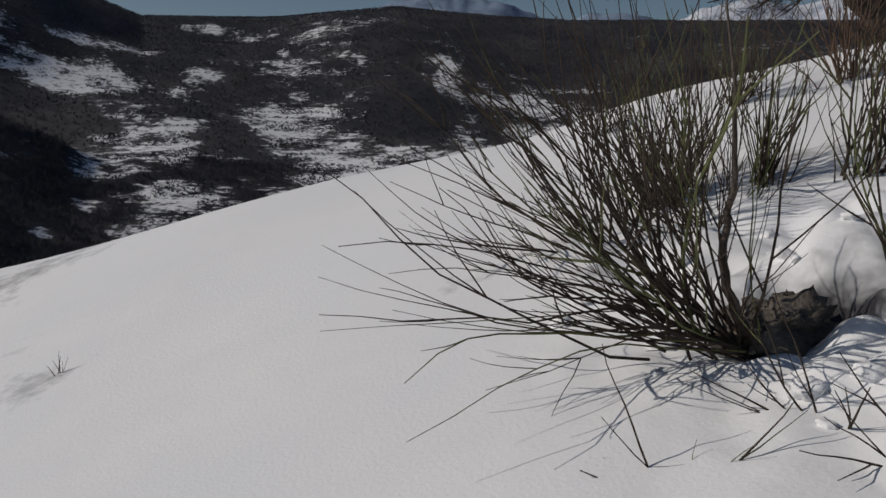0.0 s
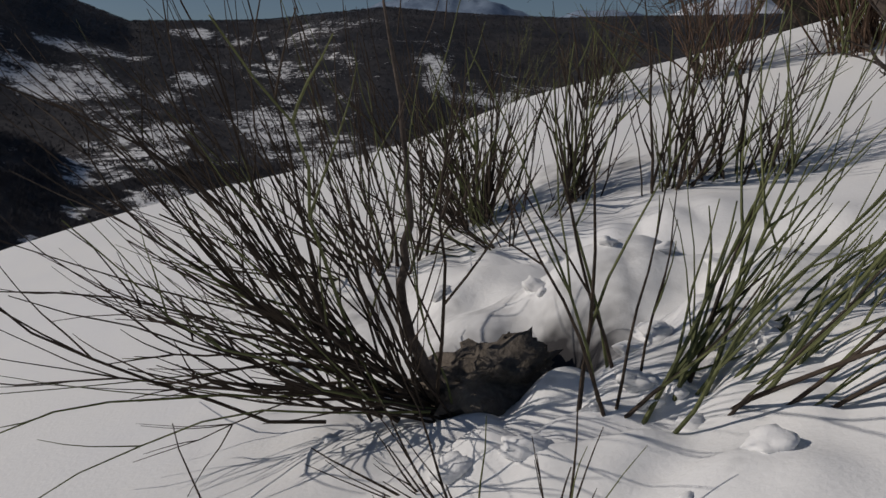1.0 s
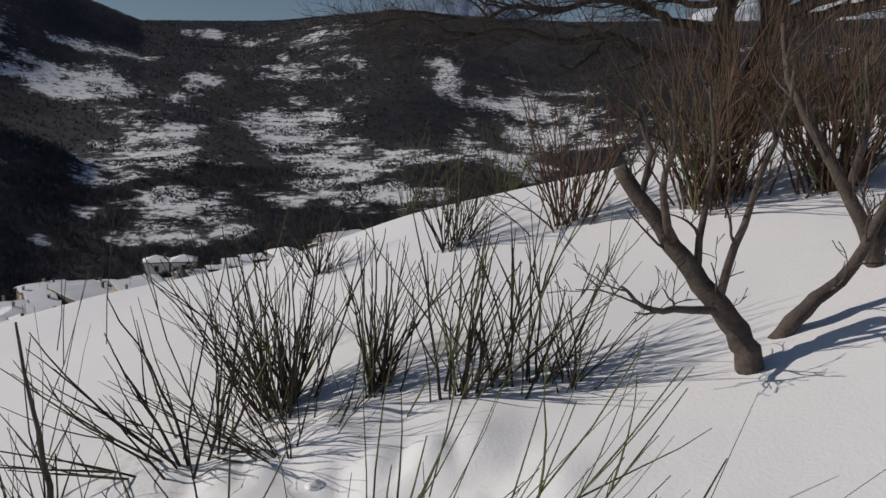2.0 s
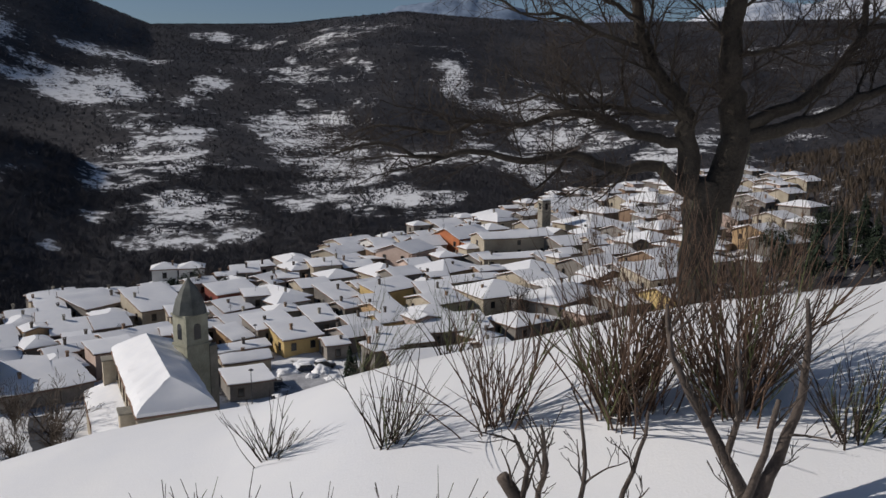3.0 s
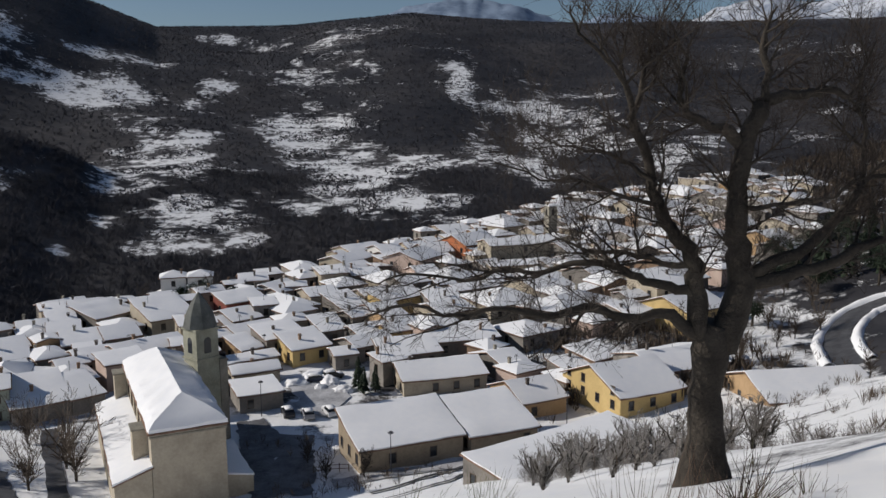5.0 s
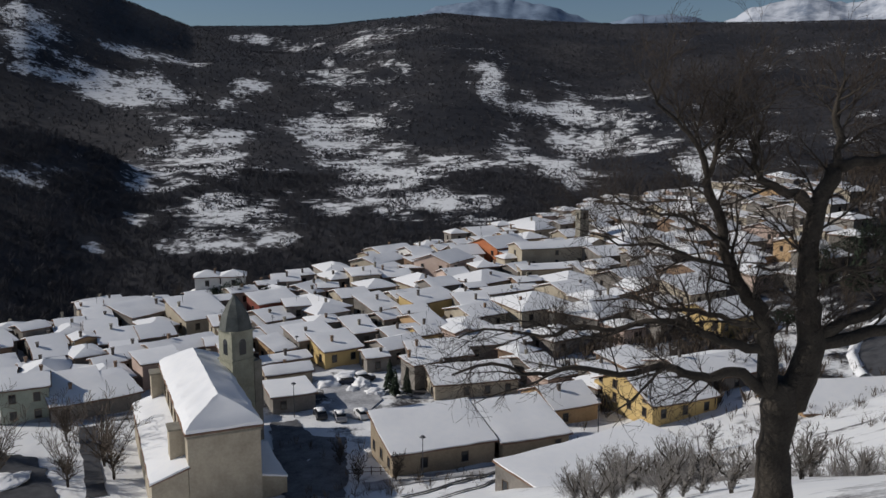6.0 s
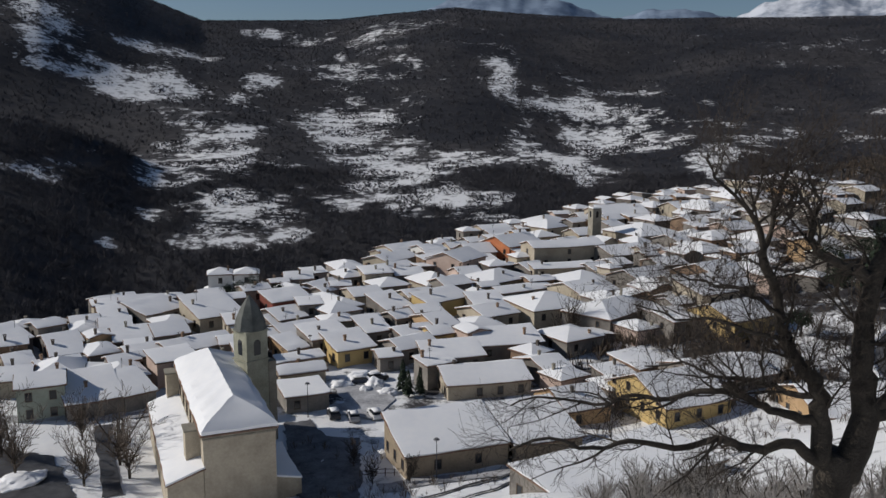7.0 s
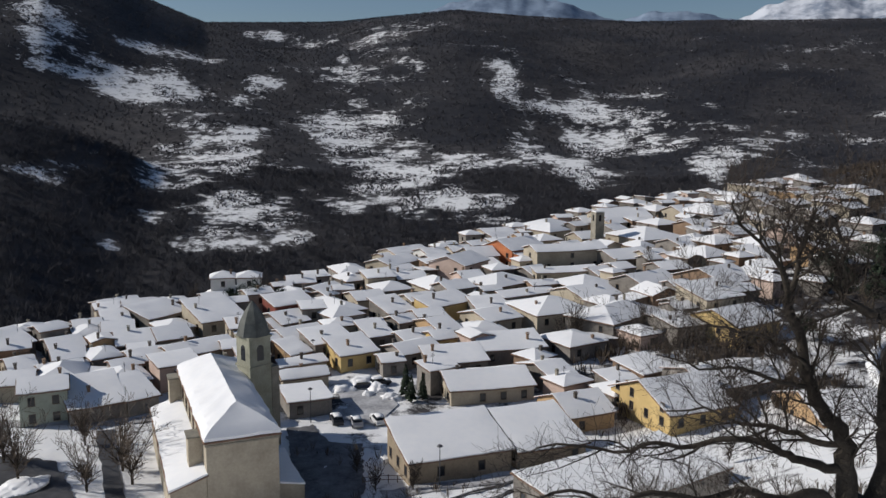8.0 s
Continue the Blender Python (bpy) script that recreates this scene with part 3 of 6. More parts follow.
def roof_sheet(kind, length, width, rise, over, lift, thick, cols, rows, seed, soft, inset=0.10):
    """A closed roof layer: an upper sheet that follows the roof and a lower one, joined round the rim. soft waves it like snow."""
    bm = bmesh.new()
    points, ring = roof_points(kind, length, width, rise, cols, rows)
    grid = []
    sag = 0.012 * length
    for layer in (0, 1):
        sheet = []
        for line in points:
            made = []
            for u, v, z in line:
                uu, vv = u * (1 + 2 * over / length), v * (1 + 2 * over / width)
                if kind == "gable" or kind == "shed":
                    z -= sag * (1 - (2 * u / length) ** 2) * (0.4 + 0.6 * math.sin(seed * 3 + length))
                if soft:
                    rim = min(1.0, min(length / 2 - abs(u), width / 2 - abs(v)) / 0.6)
                    uu, vv = uu * (1 - 2 * inset / length), vv * (1 - 2 * inset / width)
                    if rim < 0.02:
                        uu += 0.16 * noise.noise(Vector((v * 0.7, u * 0.3, seed))) * (abs(u) > length / 2 - 0.01)
                        vv += 0.18 * noise.noise(Vector((u * 0.7, seed, v * 0.3))) * (abs(v) > width / 2 - 0.01)
                    if layer:
                        n = noise.noise(Vector((u * 0.45, v * 0.45, seed))) * 0.35 + noise.noise(Vector((u * 1.3, v * 1.3, seed + 5))) * 0.14
                        z += thick * (0.62 + 0.38 * rim) * (1 + n)
                    z += lift
                else:
                    z += lift + layer * thick
                made.append(bm.verts.new((uu, vv, z)))
            sheet.append(made)
        grid.append(sheet)
    low, top = grid
    n, m = len(points), len(points[0])
    wrap = m if ring else m - 1
    for i in range(n - 1):
        for j in range(wrap):
            k = (j + 1) % m
            bm.faces.new((top[i][j], top[i + 1][j], top[i + 1][k], top[i][k]))
            bm.faces.new((low[i][j], low[i][k], low[i + 1][k], low[i + 1][j]))
    rims = [[(0, j) for j in range(m)] + [(0, 0)]] if ring else [[(0, j) for j in range(m)], [(i, m - 1) for i in range(n)], [(n - 1, j) for j in range(m - 1, -1, -1)], [(i, 0) for i in range(n - 1, -1, -1)]]
    for path in rims:
        for (a, b), (c, d) in zip(path, path[1:]):
            bm.faces.new((low[a][b], top[a][b], top[c][d], low[c][d]))
    if ring:
        bmesh.ops.remove_doubles(bm, verts=bm.verts[:], dist=0.003)
    bmesh.ops.recalc_face_normals(bm, faces=bm.faces[:])
    return crisp(bm)


def wall_shell(kind, length, width, eave, rise, deep):
    """Outer walls with their gables, as one closed body."""
    bm = bmesh.new()
    a, b = length / 2, width / 2
    foot = [bm.verts.new(p) for p in ((-a, -b, -deep), (a, -b, -deep), (a, b, -deep), (-a, b, -deep))]
    lift = rise if kind == "shed" else 0.0
    top = [bm.verts.new(p) for p in ((-a, -b, eave), (a, -b, eave), (a, b, eave + lift), (-a, b, eave + lift))]
    bm.faces.new(foot[::-1])
    bm.faces.new((foot[0], foot[1], top[1], top[0]))
    bm.faces.new((foot[2], foot[3], top[3], top[2]))
    if kind == "gable":
        r0, r1 = bm.verts.new((-a, 0, eave + rise)), bm.verts.new((a, 0, eave + rise))
        bm.faces.new((foot[3], foot[0], top[0], r0, top[3]))
        bm.faces.new((foot[1], foot[2], top[2], r1, top[1]))
        bm.faces.new((top[0], top[1], r1, r0))
        bm.faces.new((top[2], top[3], r0, r1))
    else:
        bm.faces.new((foot[3], foot[0], top[0], top[3]))
        bm.faces.new((foot[1], foot[2], top[2], top[1]))
        bm.faces.new(top)
    return bm


WINDOW_MESHES = {}


def window_meshes(w, h):
    """Shared meshes of a window: a frame, a sill below it and the pane behind. Local y points out."""
    key = (w, h)
    if key not in WINDOW_MESHES:
        t = 0.08
        bm = bmesh.new()
        rims = []
        for y in (-0.06, 0.07):
            for a, b in ((w / 2 + t, h / 2 + t), (w / 2, h / 2)):
                rims.append([bm.verts.new((sx * a, y, sz * b)) for sx, sz in ((-1, -1), (1, -1), (1, 1), (-1, 1))])
        bo, bi, fo, fi = rims
        for k in range(4):
            n = (k + 1) % 4
            bm.faces.new((fo[k], fo[n], fi[n], fi[k]))
            bm.faces.new((bo[k], bi[k], bi[n], bo[n]))
            bm.faces.new((fo[k], bo[k], bo[n], fo[n]))
            bm.faces.new((fi[k], fi[n], bi[n], bi[k]))
        made = [bpy.data.meshes.new(n) for n in ("window", "pane", "sill")]
        bm.to_mesh(made[0])
        bm.free()
        for data, bounds in ((made[1], (-w / 2, w / 2, -0.10, 0.015, -h / 2, h / 2)), (made[2], (-w / 2 - 0.15, w / 2 + 0.15, -0.02, 0.16, -h / 2 - t - 0.07, -h / 2 - t))):
            bm = block(bmesh.new(), *bounds)
            bm.to_mesh(data)
            bm.free()
        for data, mat in zip(made, (FRAME, GLASS, STONE)):
            data.materials.append(mat)
        WINDOW_MESHES[key] = made
    return WINDOW_MESHES[key]


def add_window(parent, x, y, z, facing, w=0.9, h=1.3, name="window"):
    f, p, s = window_meshes(w, h)
    win = linked(name, f, None, parent, at=pose(x, y, z, 0, 0, facing))
    linked("pane", p, None, win)
    linked("sill", s, None, win)
    return win


def wall_windows(parent, length, width, eave, rng, sides="fblr", gap=3.2, w=0.9, h=1.3, storeys=None):
    """Rows of windows, storey by storey, on the chosen sides."""
    levels = storeys or [z for z in (eave - 1.35, eave - 4.1) if z > 0.9]
    for side in sides:
        run, depth, facing = {"f": (length, -width / 2, 180), "b": (length, width / 2, 0), "l": (width, -length / 2, 90), "r": (width, length / 2, -90)}[side]
        n = max(1, int(run / gap))
        for z in levels:
            for k in range(n):
                if rng.random() < 0.18 or (side in "fb" and z + 0.7 > eave):
                    continue
                s = (k + 0.5) / n * run - run / 2
                x, y = (s, depth) if side in "fb" else (depth, s)
                add_window(parent, x, y, z, facing, w, h)


def chimney_mesh(bm, x, y, z0, z1):
    block(bm, x - 0.22, x + 0.22, y - 0.22, y + 0.22, z0, z1)
    block(bm, x - 0.30, x + 0.30, y - 0.30, y + 0.30, z1, z1 + 0.10)
    for dx in (-0.18, 0.18):
        block(bm, x + dx - 0.05, x + dx + 0.05, y - 0.2, y + 0.2, z1 + 0.10, z1 + 0.30)
    block(bm, x - 0.33, x + 0.33, y - 0.30, y + 0.30, z1 + 0.30, z1 + 0.36)
    return bm


HOUSES = [0]
FOOTPRINTS = []


def antenna_mesh(bm, x, y, z0, h):
    block(bm, x - 0.03, x + 0.03, y - 0.03, y + 0.03, z0, z0 + h)
    for k, r in ((0.98, 0.30), (0.86, 0.42), (0.74, 0.50)):
        block(bm, x - r, x + r, y - 0.025, y + 0.025, z0 + h * k - 0.025, z0 + h * k + 0.025)
    return bm


def roofed(ob, kind, length, width, eave, rise, over, paint, seed, depth, at=None, prefix=""):
    """Walls, tiled roof and its snow."""
    part(prefix + "wall", wall_shell(kind, length, width, eave, rise, 4.0), PLASTER[paint], ob, at=at)
    cols = max(4, int(length / 1.4))
    cols += cols % 2
    part(prefix + "roof", roof_sheet(kind, length, width, rise, over, eave + 0.02, 0.16, cols, 4, seed, False), TILE, ob, "clay-tiled roof edge", at=at)
    part(prefix + "snow_layer", roof_sheet(kind, length, width, rise, over, eave + 0.17, depth, cols, 8, seed, True), SNOW, ob, "layer of settled snow", at=at, smooth=True)


def house(x, y, turn, length, width, eave, roof, paint, rise=None, base=None, sides="fblr", gap=3.2, over=0.45, chimneys=None, storeys=None, label="", ext=1.0):
    """A village house with snow lying on its tiled roof, some with a lower wing at one end."""
    HOUSES[0] += 1
    seed = HOUSES[0] * 1.7
    rng = random.Random(HOUSES[0] * 7 + 1)
    length, width = length * ext, width * ext
    FOOTPRINTS.append((x, y, (length + width) / 4))
    z = ground_at(x, y) if base is None else base
    rise = rise if rise is not None else (0.33 if roof != "shed" else 0.13) * width / (2 if roof != "shed" else 1) * rng.uniform(0.8, 1.2)
    what = {"hip": "hipped", "gable": "gabled", "shed": "single-pitched"}[roof]
    text = label or PAINT_NAMES[paint] + " plastered village house with a " + what + " snow-covered roof"
    if roof == "hip" and width > length:
        length, width, turn = width, length, turn + 90
    ob = thing("house", pose(x, y, z, 0, 0, turn), text, "house", "village houses")
    roofed(ob, roof, length, width, eave, rise, over, paint, seed, rng.uniform(0.20, 0.34))
    if not label and rng.random() < 0.40 and length > 6 and y > 136:
        side = rng.choice((-1, -1, 1))
        wl, ww, we = length * rng.uniform(0.45, 0.75), width * rng.uniform(0.4, 0.65), max(2.0, eave * rng.uniform(0.55, 0.8))
        if rng.random() < 0.5:
            at = pose(rng.uniform(-0.2, 0.2) * length, side * (width + ww) / 2, 0, 0, 0, 180 if side > 0 else 0)
            roofed(ob, "shed", wl, ww, we, 0.16 * ww, 0.3, paint, seed + 40, 0.16, at, "wing_")
        else:
            at = pose(side * (length + wl * 0.6) / 2, rng.uniform(-0.2, 0.2) * width, 0)
            roofed(ob, "gable", wl * 0.6, ww * 1.3, we, 0.2 * ww, 0.3, paint, seed + 40, 0.16, at, "wing_")
    wall_windows(ob, length, width, eave, rng, sides if y < 175 else "fl", gap if y < 175 else gap * 1.3, storeys=storeys)
    for k in range(rng.choice((0, 1, 1, 1)) if chimneys is None else chimneys):
        u, v = rng.uniform(-0.4, 0.4) * length, rng.uniform(-0.25, 0.25) * width
        h = eave + roof_height(roof, u, v, length, width, rise)
        part("chimney", chimney_mesh(bmesh.new(), u, v, h - 0.3, h + rng.uniform(0.7, 1.4)), rng.choice((STONE, PLASTER["dark"], PLASTER["brown"])), ob)
    if not label and rng.random() < 0.3:
        u = rng.uniform(-0.4, 0.4) * length
        part("antenna", antenna_mesh(bmesh.new(), u, 0, eave + rise - 0.1, rng.uniform(1.6, 2.4)), STEEL, ob, "thin dark television antenna")
    return ob


def arched(bm, w, h, y0, y1, z0):
    """An upright opening filler with a round head."""
    steps = 8
    rim = [(-w / 2, z0), (w / 2, z0)] + [(w / 2 * math.cos(math.pi * k / steps), z0 + h - w / 2 + w / 2 * math.sin(math.pi * k / steps)) for k in range(steps + 1)]
    a, b = [bm.verts.new((x, y0, z)) for x, z in rim], [bm.verts.new((x, y1, z)) for x, z in rim]
    n = len(rim)
    bm.faces.new(a)
    bm.faces.new(b[::-1])
    for k in range(n):
        bm.faces.new((a[k], b[k], b[(k + 1) % n], a[(k + 1) % n]))
    return bm


def build_church():
    ob = thing("church", pose(-28.1, 95.1, 10.2, 0, 0, 23), "beige plastered church with snow-covered roof and stone bell tower", "church")
    w, l, eave, rise = 8.6, 31.0, 10.8, 2.5
    nave = Matrix.Translation((w / 2, l / 2, 0)) @ pose(0, 0, 0, 0, 0, 90)
    part("wall", wall_shell("hip", l, w, eave, 0, 4), PLASTER["cream"], ob, at=nave)
    part("roof", roof_sheet("hip", l, w, rise, 0.35, eave + 0.02, 0.16, 20, 6, 0, False), TILE, ob, at=nave)
    part("snow_layer", roof_sheet("hip", l, w, rise, 0.35, eave + 0.19, 0.75, 30, 12, 3.3, True), SNOW, ob, "thick smooth layer of snow", at=nave, smooth=True)
    bm = bmesh.new()
    for z in (eave - 0.45, eave - 0.2):
        block(bm, -0.16, w + 0.16, -0.16, l + 0.16, z, z + 0.18)
    part("cornice", bm, STONE, ob)
    # lean-to aisle along the sunlit side
    aw = 4.2
    aisle = Matrix.Translation((-aw / 2 - 0.05, l / 2 - 0.2, 0)) @ pose(0, 0, 0, 0, 0, 270)
    part("aisle_wall", wall_shell("shed", l - 0.6, aw, 5.2, 1.5, 4), PLASTER["cream"], ob, at=aisle)
    part("aisle_roof", roof_sheet("shed", l - 0.6, aw, 1.5, 0.25, 5.25, 0.14, 14, 4, 0, False), TILE, ob, at=aisle)
    part("aisle_snow", roof_sheet("shed", l - 0.6, aw, 1.5, 0.25, 5.4, 0.4, 24, 6, 8.1, True), SNOW, ob, "layer of snow", at=aisle, smooth=True)
    for y in (4.6, l - 1.8):
        buttress = part("buttress", block(bmesh.new(), -1.7, 0.0, y - 1.2, y + 1.2, 5, eave - 0.4), PLASTER["cream"], ob)
        part("coping", block(bmesh.new(), -1.85, 0.1, y - 1.35, y + 1.35, eave - 0.4, eave - 0.18), STONE, buttress)
    for k in range(5):
        add_window(ob, -0.02, 8.6 + k * 4.2, 8.9, 90, 1.2, 1.7)
    # lower sacristy on the shaded side
    sac = Matrix.Translation((w + 1.7, 7.5, 0)) @ pose(0, 0, 0, 0, 0, 90)
    part("sacristy_wall", wall_shell("shed", 12, 3.4, 3.0, 0.8, 4), PLASTER["cream"], ob, at=sac)
    part("sacristy_snow", roof_sheet("shed", 12, 3.4, 0.8, 0.2, 3.05, 0.4, 10, 5, 9.1, True), SNOW, ob, "layer of snow", at=sac, smooth=True)
    # bell tower
    tower = part("tower", block(bmesh.new(), -1.75, 1.75, -1.75, 1.75, -4, 17.6), TOWER, ob, "greenish grey plastered bell tower", at=pose(w + 1.2, 22.5, 0, 0, 0, 22))
    for z in (13.0, 17.3):
        part("string_course", block(bmesh.new(), -1.93, 1.93, -1.93, 1.93, z, z + 0.28), TOWER, tower)
    for side in range(4):
        part("belfry_opening", arched(bmesh.new(), 1.1, 2.3, 1.71, 1.78, 14.0), GLASS, tower, "dark arched belfry opening", at=pose(0, 0, 0, 0, 0, 90 * side))
    bm = bmesh.new()
    rings = ((2.3, 17.6), (2.2, 18.0), (1.85, 19.5), (1.05, 21.2), (0.08, 22.6))
    loops = []
    for r, z in rings:
        loops.append([bm.verts.new((r * math.cos(math.pi * (k + 0.5) / 4) * 1.05, r * math.sin(math.pi * (k + 0.5) / 4) * 1.05, z)) for k in range(8)])
    for a, b in zip(loops, loops[1:]):
        for k in range(8):
            bm.faces.new((a[k], a[(k + 1) % 8], b[(k + 1) % 8], b[k]))
    bm.faces.new(loops[0][::-1])
    bm.faces.new(loops[-1])
    part("spire", bm, SLATE, tower, "dark grey eight-sided spire")
    # square top beside the tower
    part("stair_turret", block(bmesh.new(), 1.95, 3.2, -1.6, 1.6, -4, 12.6), STONE, tower)


build_church()

# second church on the far side of the village: nave, aisle and bell tower
house(34, 242, 20, 22, 9, 7.0, "gable", "cream", label="cream church nave with a long snow-covered roof", sides="f", gap=5, chimneys=0)


def build_far_tower():
    x, y = 47, 264
    ob = thing("bell_tower", pose(x, y, ground_at(x, y), 0, 0, 20), "grey stone bell tower with snow on its flat top", "tower")
    part("shaft", block(bmesh.new(), -1.5, 1.5, -1.5, 1.5, -3, 13), STONE, ob)
    part("string_course", block(bmesh.new(), -1.68, 1.68, -1.68, 1.68, 9.0, 9.3), STONE, ob)
    part("snow_cap", block(bmesh.new(), -1.4, 1.4, -1.4, 1.4, 13, 13.35), SNOW, ob, "cap of snow")
    for side in range(4):
        part("belfry_opening", arched(bmesh.new(), 0.9, 2.0, 1.46, 1.53, 10.2), GLASS, ob, at=pose(0, 0, 0, 0, 0, 90 * side))


build_far_tower()

# the houses nearest to the hillside
# both long walls are cream, painted darker for the shade on them
house(0.5, 112.3, 21, 14.6, 10.0, 3.4, "shed", "shaded_cream", rise=2.5, chimneys=0, gap=2.6, storeys=[1.9], label="long cream house in shade-darkened plaster with a broad snow-covered roof and small windows")
house(13.2, 116.6, 21, 10.3, 10.2, 3.1, "shed", "shaded_cream", rise=2.6, chimneys=0, storeys=[1.9], label="cream annex in shade-darkened plaster with a snow-covered roof adjoining a longer house")
house(36.6, 132.6, 24, 12.6, 15.4, 3.0, "gable", "yellow", rise=3.3, chimneys=0, gap=3.2, storeys=[1.7, 3.9], label="ochre yellow house with a broad snow-covered gable roof")
house(63.2, 125.8, 6, 18.5, 14.5, 3.4, "gable", "ochre", rise=2.6, base=11.8, chimneys=0, storeys=[1.9], label="peach ochre house with a snow-covered gable roof beside the road")
house(59.3, 171.5, 32, 12.6, 13.0, 3.8, "gable", "yellow", rise=2.4, chimneys=0, gap=3.0, label="yellow house with a snow-covered gable roof and small windows")
house(20.4, 91.6, 33, 23, 11, 5.0, "shed", "grey", rise=0.6, base=14.2, chimneys=0, sides="lf", storeys=[3.4], over=0.3, label="low grey outbuilding with a nearly flat snow-covered roof")

house(-52.4, 221.5, 12, 6.2, 6.0, 3.0, "hip", "white", rise=1.3, base=13.4, label="white villa with a hipped snow-covered roof above the valley", chimneys=1)
house(-59.4, 221.6, 14, 6.2, 6.0, 3.0, "hip", "white", rise=1.3, base=13.2, label="white villa with a hipped snow-covered roof above the valley", chimneys=1)

house(-23.4, 136.4, 22, 7.0, 8.0, 2.6, "shed", "grey", rise=0.3, chimneys=0, sides="f", label="low grey annex with a flat snow-covered roof beside the yard")

# the village, from the terrace below the hill out to the valley edge
for spot in (
    (-18.5, 160.6, 32, 7.9, 7.6, 3.0, "shed", "yellow", 1.9),
    (6.7, 145.3, 15, 14.9, 11.5, 2.7, "gable", "cream", 1.7),
    (1.6, 156.9, 17, 11.3, 6.9, 2.6, "shed", "grey", 1.7),
    (12.6, 164.1, 16, 12.8, 7.4, 3.0, "shed", "grey", 1.8),
    (18.6, 149.7, 28, 5.5, 11.6, 2.6, "gable", "grey", 1.7),
    # yellow house in darker ochre: its front's shade is put into the paint
    (21.0, 132.0, 24, 8.0, 10.5, 2.4, "gable", "ochre", 2.2),
):
    house(*spot)
for spot in (
    (23.4, 189.6, 25, 14.4, 13.9, 4.0, "hip", "cream", 2.4),
    (-0.5, 194.3, 43, 13.0, 6.4, 3.6, "shed", "yellow", 1.6),
    (-2.1, 177.8, 34, 5.4, 11.6, 3.0, "gable", "ochre", 1.7),
    (-6.7, 171.4, 34, 8.4, 9.2, 2.5, "gable", "grey", 1.3),
    (7.8, 175.9, 23, 7.7, 7.6, 3.0, "hip", "grey", 1.3),
    (10.0, 192.1, 20, 7.8, 8.0, 3.0, "shed", "grey", 2.0),
    (13.7, 216.2, 41, 14.1, 12.3, 3.6, "hip", "cream", 2.1),
    (19.8, 205.8, 31, 15.4, 3.6, 3.0, "shed", "grey", 0.9),
    (32.0, 224.7, 16, 18.0, 3.7, 4.5, "shed", "cream", 0.9),
    (35.4, 214.7, 33, 12.6, 12.5, 3.2, "hip", "cream", 2.1),
    (-27.0, 230.4, 24, 8.3, 11.3, 3.5, "hip", "grey", 1.4),
):
    house(*spot)
for spot in (
    (-31.5, 210.9, 57, 8.6, 8.2, 2.6, "gable", "grey", 1.2),
    (-25.9, 193.9, 39, 7.0, 15.9, 3.0, "hip", "grey", 1.2),
    (-12.5, 191.3, 37, 7.0, 8.7, 2.8, "shed", "grey", 2.2),
    (-14.9, 171.9, 30, 5.4, 7.4, 3.0, "shed", "grey", 1.8),
    (-36.9, 193.8, 38, 9.9, 6.5, 3.5, "shed", "red", 1.6),
    (-36.2, 184.3, 40, 6.8, 11.1, 2.6, "gable", "dark", 1.6),
    (-31.1, 172.4, 39, 9.3, 9.4, 2.6, "gable", "grey", 1.4),
    (-30.0, 161.3, 41, 4.4, 6.5, 2.5, "shed", "ochre", 1.6),
    (-27.1, 155.1, 30, 8.8, 2.7, 2.0, "shed", "cream", 0.7),
    (-65.0, 132.0, 24, 7.0, 8.0, 5.2, "gable", "green", 1.3),
    (-58.1, 134.0, 33, 8.5, 10.3, 2.6, "shed", "grey", 2.6),
):
    house(*spot)
for spot in (
    (-52.4, 136.8, 42, 5.2, 8.6, 2.5, "shed", "grey", 2.1),
    (-71.0, 150.8, 37, 7.5, 6.8, 2.4, "gable", "cream", 1.0),
    (-63.6, 168.2, 25, 7.4, 11.3, 2.6, "gable", "dark", 1.7),
    (-76.4, 164.1, 37, 6.3, 8.7, 2.6, "gable", "grey", 1.3),
    (-71.8, 179.6, 29, 5.4, 7.0, 3.0, "shed", "grey", 1.8),
    (-76.8, 176.6, 29, 5.5, 8.2, 2.8, "gable", "cream", 1.2),
    (-84.4, 177.0, 58, 6.2, 5.2, 2.6, "hip", "grey", 0.9),
    (-64.9, 185.8, 58, 10.6, 7.9, 3.0, "shed", "grey", 2.0),
    (-58.9, 177.9, 38, 6.6, 7.9, 2.4, "hip", "grey", 1.1),
    (-51.6, 184.0, 38, 10.1, 11.9, 3.2, "shed", "cream", 3.0),
    (-48.9, 161.1, 43, 13.2, 9.1, 2.8, "gable", "cream", 1.3),
):
    house(*spot)
for spot in (
    (-57.2, 157.3, 35, 7.8, 8.6, 2.6, "gable", "grey", 1.3),
    (-79.6, 200.5, 41, 9.2, 9.9, 2.8, "gable", "grey", 1.4),
    (-87.4, 164.1, 54, 7.0, 7.9, 2.8, "shed", "grey", 2.0),
    (-78.9, 151.5, 38, 4.6, 9.5, 2.6, "gable", "cream", 1.4),
    (37.2, 184.0, 47, 20.0, 12.2, 3.5, "hip", "grey", 2.1),
    (58.8, 186.4, 30, 11.5, 9.2, 5.0, "shed", "cream", 2.3),
    (20.6, 256.3, 38, 13.6, 12.9, 5.0, "gable", "orange", 2.6),
    (16.9, 294.0, 27, 12.2, 8.9, 3.0, "gable", "cream", 1.3),
    (35.3, 299.9, 44, 14.8, 11.8, 4.0, "hip", "cream", 2.0),
    (-4.8, 252.0, 32, 7.2, 8.8, 4.0, "gable", "white", 1.3),
    (3.4, 234.6, 56, 12.3, 11.9, 5.0, "gable", "pink", 2.1),
):
    house(*spot)
